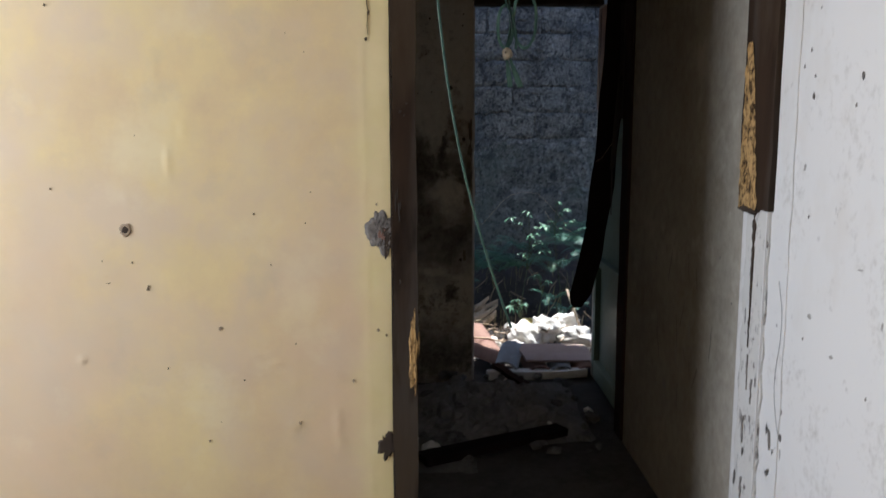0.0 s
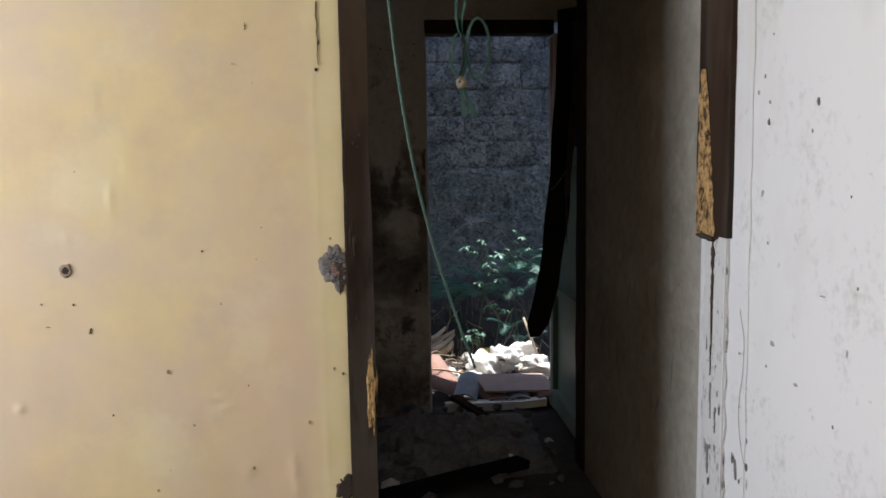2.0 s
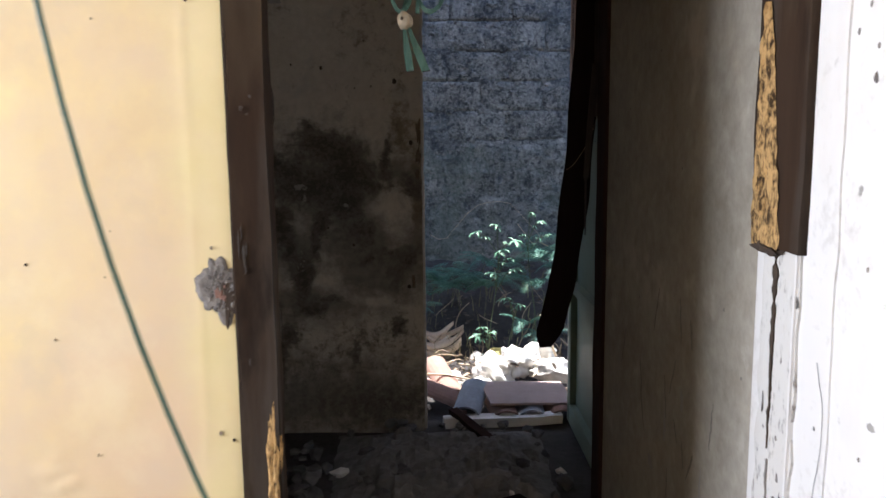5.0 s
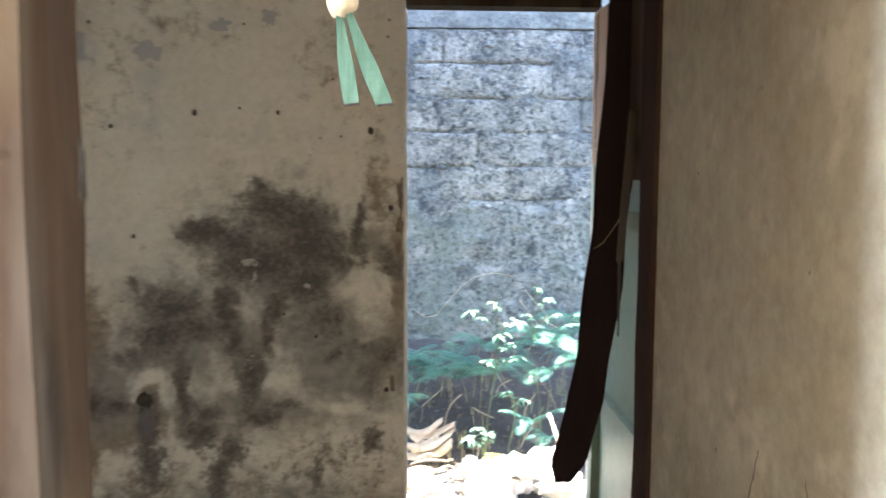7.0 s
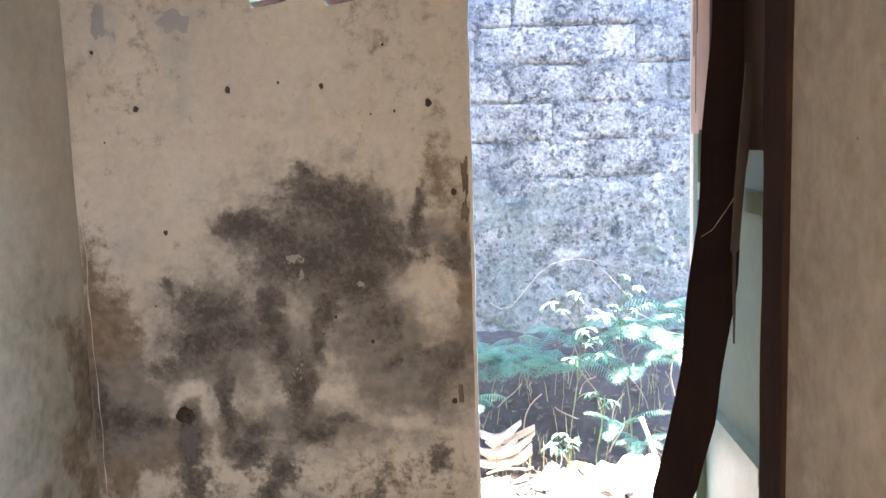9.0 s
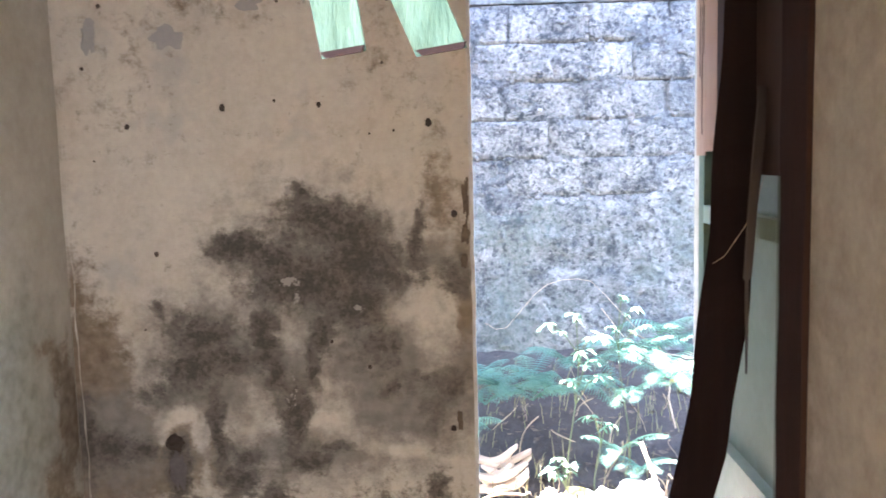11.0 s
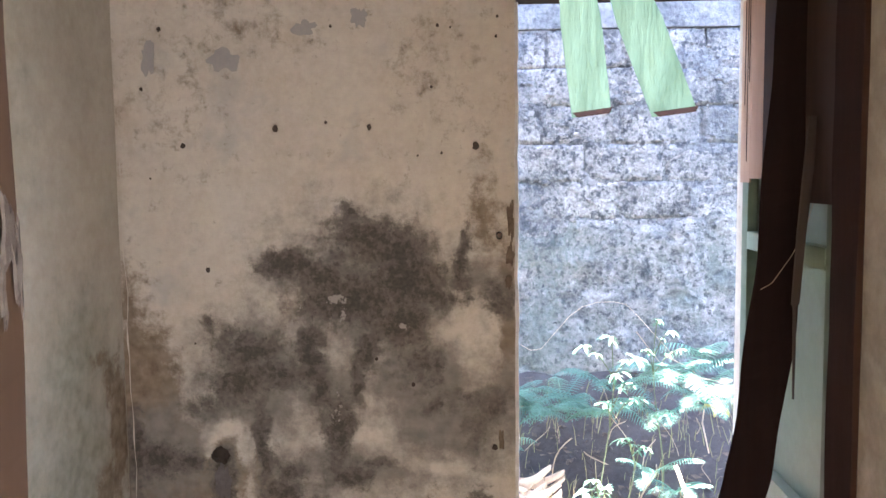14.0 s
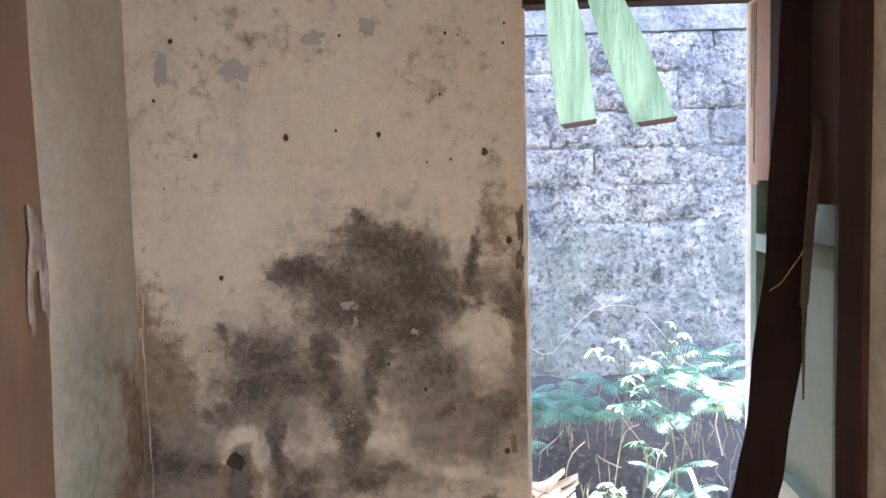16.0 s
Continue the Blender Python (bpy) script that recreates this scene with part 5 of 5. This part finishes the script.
def leaf_blade(size, seed):
    """A three-lobed leaf along +x, folded at its midrib."""
    b = bmesh.new()
    base = b.verts.new((0, 0, 0))
    r = random.Random(seed)
    for turn, k in ((0, 1.0), (48, 0.72), (-48, 0.72)):
        c, s_ = math.cos(radians(turn)), math.sin(radians(turn))
        prev = None
        for q, w in ((0.25, 0.10), (0.5, 0.19), (0.75, 0.13), (1.0, 0.0)):
            u = q * size * k
            sag = -0.35 * size * k * q * q
            mid = b.verts.new((c * u, s_ * u, sag))
            lft = b.verts.new((c * u - s_ * w * size, s_ * u + c * w * size, sag + 0.10 * size * w * 5))
            rgt = b.verts.new((c * u + s_ * w * size, s_ * u - c * w * size, sag + 0.10 * size * w * 5))
            if prev:
                b.faces.new((prev[0], mid, lft, prev[1]))
                b.faces.new((prev[2], rgt, mid, prev[0]))
            else:
                b.faces.new((base, mid, lft))
                b.faces.new((base, rgt, mid))
            prev = (mid, lft, rgt)
    return b


def leaflet_fan(size, count, seed):
    """A fan of drooping pointed leaflets round the end of a stalk."""
    b = bmesh.new()
    r = random.Random(seed)
    for i in range(count):
        a = radians(-125 + 250 * i / (count - 1)) + r.uniform(-0.15, 0.15)
        length = size * r.uniform(0.75, 1.1) * (1 - 0.25 * abs(i / (count - 1) - 0.5) * 2)
        sag = r.uniform(0.3, 0.85)
        c, s_ = math.cos(a), math.sin(a)
        prev = None
        for q, w in ((0.0, 0.015), (0.2, 0.07), (0.45, 0.125), (0.7, 0.10), (0.88, 0.045), (1.0, 0.003)):
            u = length * q * (1 - 0.25 * sag * q)
            z = length * (0.25 * q - sag * q * q)
            row = [b.verts.new((c * u - s_ * k * w * length, s_ * u + c * k * w * length, z + abs(k) * 0.25 * w * length)) for k in (-1, 0, 1)]
            if prev:
                b.faces.new((prev[0], prev[1], row[1], row[0]))
                b.faces.new((prev[1], prev[2], row[2], row[1]))
            prev = row
    return b


def leafy_plant(base, clusters, leaf, seed, label):
    """A thin stem with a side stalk to every drooping cluster of leaflets."""
    p = thing("leafy_plant", label, "plant", *base, "leafy plants in the yard")
    r = random.Random(seed)
    origin = Vector(base)
    tops = [Vector(c) - origin for c in clusters]
    crown = max(tops, key=lambda v: v.z)
    trunk = [Vector((crown.x * u ** 1.6 * 0.9 + 0.022 * math.sin(u * 4.5 + seed), crown.y * u, crown.z * u * 0.97)) for u in (k / 10 for k in range(11))]
    part("stem", tube(bmesh.new(), trunk, [0.0034 * (1 - 0.5 * k / 10) for k in range(11)], 6), M_STEM, p, smooth=True)
    for i, tip in enumerate(tops):
        root = min(trunk, key=lambda v: abs(v.z - max(0.0, tip.z - 0.10)))
        mid = root.lerp(tip, 0.55) + Vector((0, 0, 0.025))
        part("twig", tube(bmesh.new(), [root, mid, tip], [0.003, 0.0022, 0.0015], 4), M_STEM, p)
        turn = math.degrees(math.atan2(tip.y - root.y, tip.x - root.x))
        part("leaf", leaflet_fan(leaf * r.uniform(0.85, 1.2), 7, seed * 7 + i), M_LEAF, p, at=Matrix.Translation(tip) @ pose(0, 0, 0, r.uniform(-20, 20), r.uniform(-15, 20), turn + r.uniform(-40, 40)))
        part("leaf", leaflet_fan(leaf * r.uniform(0.55, 0.8), 5, seed * 9 + i), M_LEAF, p, at=Matrix.Translation(mid) @ pose(0, 0, 0, r.uniform(-20, 20), r.uniform(-10, 25), turn + r.uniform(-140, 140)))
    return p


leafy_plant((0.41, 1.0, 0.07), ((0.33, 1.04, 0.775), (0.44, 1.05, 0.81), (0.54, 1.04, 0.72), (0.50, 1.02, 0.62), (0.53, 1.00, 0.56), (0.42, 1.0, 0.54), (0.46, 0.98, 0.67)), 0.082, 11, "young leafy green plant in sunlight")
leafy_plant((0.36, 0.82, 0.05), ((0.345, 0.85, 0.26), (0.31, 0.83, 0.22), (0.39, 0.84, 0.23)), 0.070, 13, "low leafy green sprout among rubble")
leafy_plant((0.52, 0.95, 0.07), ((0.49, 0.96, 0.40), (0.56, 0.97, 0.36)), 0.080, 17, "low leafy green sprout among rubble")
leafy_plant((0.66, 1.12, 0.14), ((0.655, 1.14, 0.87), (0.70, 1.12, 0.82), (0.61, 1.13, 0.74), (0.75, 1.14, 0.74)), 0.068, 14, "young leafy green plant beside ferns")
fern(0.80, 1.08, 0.52, (40, 15, 345, 320, 75), 0.28, 15, "sunlit green fern on the soil bank")
# litter over the soil bank, and grass
litter = bmesh.new()
lr = random.Random(21)
for i in range(800):
    x, y = lr.uniform(-0.6, 1.4), lr.uniform(0.85, 1.82)
    z = ground_z(x, y) + lr.uniform(0.002, 0.014)
    a, size, tilt = lr.uniform(0, 6.28), lr.uniform(0.010, 0.034), lr.uniform(-0.5, 0.5)
    c, s_ = math.cos(a) * size, math.sin(a) * size
    q = [litter.verts.new(p) for p in ((x - c, y - s_, z), (x + s_ * 0.35, y - c * 0.35, z + tilt * size), (x + c, y + s_, z + 0.3 * size), (x - s_ * 0.35, y + c * 0.35, z - tilt * size * 0.5))]
    litter.faces.new(q)
whole("leaf_litter", litter, M_LITTER, "brown dead leaves covering the soil bank", "leaf litter", kind="stuff")
grass = bmesh.new()
for i in range(240):
    x, y = lr.uniform(-0.3, 1.2), lr.uniform(0.8, 1.7)
    z, h, a = ground_z(x, y), lr.uniform(0.05, 0.20), lr.uniform(0, 6.28)
    dx, dy = math.cos(a) * h * lr.uniform(0.1, 0.7), math.sin(a) * h * 0.4
    w = lr.uniform(0.0012, 0.0028)
    q = [grass.verts.new(p) for p in ((x - w, y, z), (x + w, y, z), (x + dx * 0.4 + w * 0.7, y + dy * 0.4, z + h * 0.65), (x + dx * 0.4 - w * 0.7, y + dy * 0.4, z + h * 0.65))]
    tip = grass.verts.new((x + dx, y + dy, z + h * lr.uniform(0.7, 1.0)))
    grass.faces.new(q)
    grass.faces.new((q[3], q[2], tip))
whole("grass", grass, M_GRASS, "thin dry and green grass blades", "grass", kind="stuff")
# dead stalks and vines
for i in range(24):
    x, y = rng.uniform(-0.1, 1.1), rng.uniform(0.75, 1.6)
    z = ground_z(x, y)
    h = rng.uniform(0.10, 0.32)
    dx, dy = rng.uniform(-0.16, 0.16), rng.uniform(-0.10, 0.05)
    pts = [Vector((x + dx * u + 0.02 * math.sin(u * 4 + i), y + dy * u, z - 0.01 + h * (u - 0.25 * u * u))) for u in (k / 6 for k in range(7))]
    whole("dead_stalk", tube(bmesh.new(), pts, [rng.uniform(0.0015, 0.004)] * 7, 4), M_TWIG, "thin dry plant stalk", "twig", "dry stalks")
for pts, r, label in (([(0.07, 1.42, 0.71), (0.12, 1.42, 0.68), (0.17, 1.41, 0.69), (0.23, 1.41, 0.76), (0.30, 1.40, 0.845), (0.36, 1.40, 0.89), (0.43, 1.40, 0.91), (0.50, 1.40, 0.912), (0.56, 1.40, 0.90), (0.62, 1.39, 0.84), (0.68, 1.36, 0.77), (0.75, 1.32, 0.69)], 0.0014, "thin dry vine against the block wall"),
                      ([(0.74, 1.40, 0.66), (0.86, 1.36, 0.60), (0.92, 1.34, 0.50), (0.90, 1.33, 0.36), (0.93, 1.32, 0.22)], 0.0035, "thin dry root hanging over the soil"),
                      ([(0.60, 1.35, 0.78), (0.72, 1.33, 0.62), (0.84, 1.32, 0.58), (1.0, 1.32, 0.55)], 0.003, "thin dry root hanging over the soil"),
                      ([(0.66, 0.80, 0.34), (0.70, 0.76, 0.22), (0.74, 0.72, 0.10)], 0.008, "pale dry stick leaning on rubble"),
                      ([(-0.02, 0.42, 0.13), (0.12, 0.46, 0.11), (0.30, 0.42, 0.08)], 0.006, "pale dry stick lying on rubble")):
    fine = [Vector(p) for p in pts]
    whole("dry_vine" if "stick" not in label else "stick", tube(bmesh.new(), fine, r, 5), M_HUSK, label, "twig", smooth=True)
for i, (x, y, z) in enumerate(((0.91, 1.30, 0.49), (0.95, 1.28, 0.45), (0.05, 0.55, 0.10), (0.42, 0.85, 0.14))):
    whole("yellow_leaf", leaf_blade(0.12, i), M_LEAF_DRY, "yellowed leaf fallen on the soil", "leaf", "fallen leaves", at=pose(x, y, z, 10, 20, i * 77))

# ---- blocks of the yard wall ----
def block_mesh(seed):
    """A rough block face with worn, rounded edges; its back is open in the mortar."""
    b = bmesh.new()
    L, H = LONG - 0.007, COURSE - 0.007
    cols, rws = 18, 9
    g = []
    for i in range(cols + 1):
        col = []
        for k in range(rws + 1):
            u, v = i / cols, k / rws
            edge_d = min(u * L, (1 - u) * L, v * H, (1 - v) * H)
            yv = 0.006 * noise.noise(Vector((u * 9 + seed * 9, v * 5, seed))) + 0.006 * noise.noise(Vector((u * 22 + seed * 9, v * 11, seed))) + (0.006 if edge_d == 0 else 0)
            jx = 0.012 * noise.noise(Vector((v * 4, seed, u * 3)))
            col.append(b.verts.new((u * L + jx, yv, v * H + jx * 0.7)))
        g.append(col)
    for i in range(cols):
        for k in range(rws):
            b.faces.new((g[i][k], g[i + 1][k], g[i + 1][k + 1], g[i][k + 1]))
    rim = [g[i][0] for i in range(cols + 1)] + [g[cols][k] for k in range(1, rws + 1)] + [g[i][rws] for i in range(cols - 1, -1, -1)] + [g[0][k] for k in range(rws - 1, 0, -1)]
    back = [b.verts.new((v.co.x, 0.03, v.co.z)) for v in rim]
    for i in range(len(rim)):
        j = (i + 1) % len(rim)
        b.faces.new((rim[j], rim[i], back[i], back[j]))
    return mesh_of("block", b, M_BLOCK, smooth=True)


BLOCKS = [block_mesh(i) for i in range(6)]
OFFSETS = {8: 0.608, 9: 0.444, 10: 0.63, 7: 0.43, 6: 0.59, 5: 0.40, 4: 0.61, 3: 0.42}
for c in range(-1, 11):
    z = 1.655 + (c - 8) * COURSE
    x0 = OFFSETS.get(c + 0, 0.41 + 0.2 * (c % 2))
    for k in range(-5, 5):
        ob = new("block", BLOCKS[rng.randrange(6)])
        ob.parent = wall_yard
        ob.location = (x0 + k * LONG + 0.0035 + rng.uniform(-0.012, 0.012), BLOCK_Y + 0.002 * rng.uniform(-1, 1), z + 0.0035 + rng.uniform(-0.004, 0.004))

# rough render that hides the joints of the lower courses
coat = bmesh.new()
cols, rws = 220, 128
sheet = []
for i in range(cols + 1):
    col = []
    for k in range(rws + 1):
        x, z = -0.8 + 2.5 * i / cols, 1.45 * k / rws
        top = 1.22 + 0.16 * noise.noise(Vector((x * 2.3, 0, 7))) + 0.07 * noise.noise(Vector((x * 9, 0, 3)))
        deep = -0.012 + 0.014 * noise.noise(Vector((x * 9, 0, z * 9))) + 0.009 * noise.noise(Vector((x * 26, 1, z * 26))) + 0.007 * noise.noise(Vector((x * 55, 1, z * 55)))
        deep += 0.35 * max(0.0, z - top) if z > top - 0.02 else 0.0
        col.append(coat.verts.new((x, BLOCK_Y + deep, z)))
    sheet.append(col)
for i in range(cols):
    for k in range(rws):
        coat.faces.new((sheet[i][k], sheet[i + 1][k], sheet[i + 1][k + 1], sheet[i][k + 1]))
part("render_coat", coat, M_RENDER, wall_yard, "rough grey cement render on the lower courses", smooth=True)

# hardened mortar smears and lumps over the block faces
lumps = bmesh.new()
for i in range(900):
    x, z = rng.uniform(-0.5, 1.5), rng.uniform(0.2, 2.2)
    r = rng.uniform(0.004, 0.012) * (1.5 if rng.random() < 0.12 else 1)
    lump(lumps, x, BLOCK_Y - 0.001, z, r * rng.uniform(0.8, 2.2), r * 0.30, r, 0.9, i * 0.9, 1)
smears = part("mortar_lumps", lumps, M_BLOCK, wall_yard, smooth=True)
tagged(smears, kind="stuff")
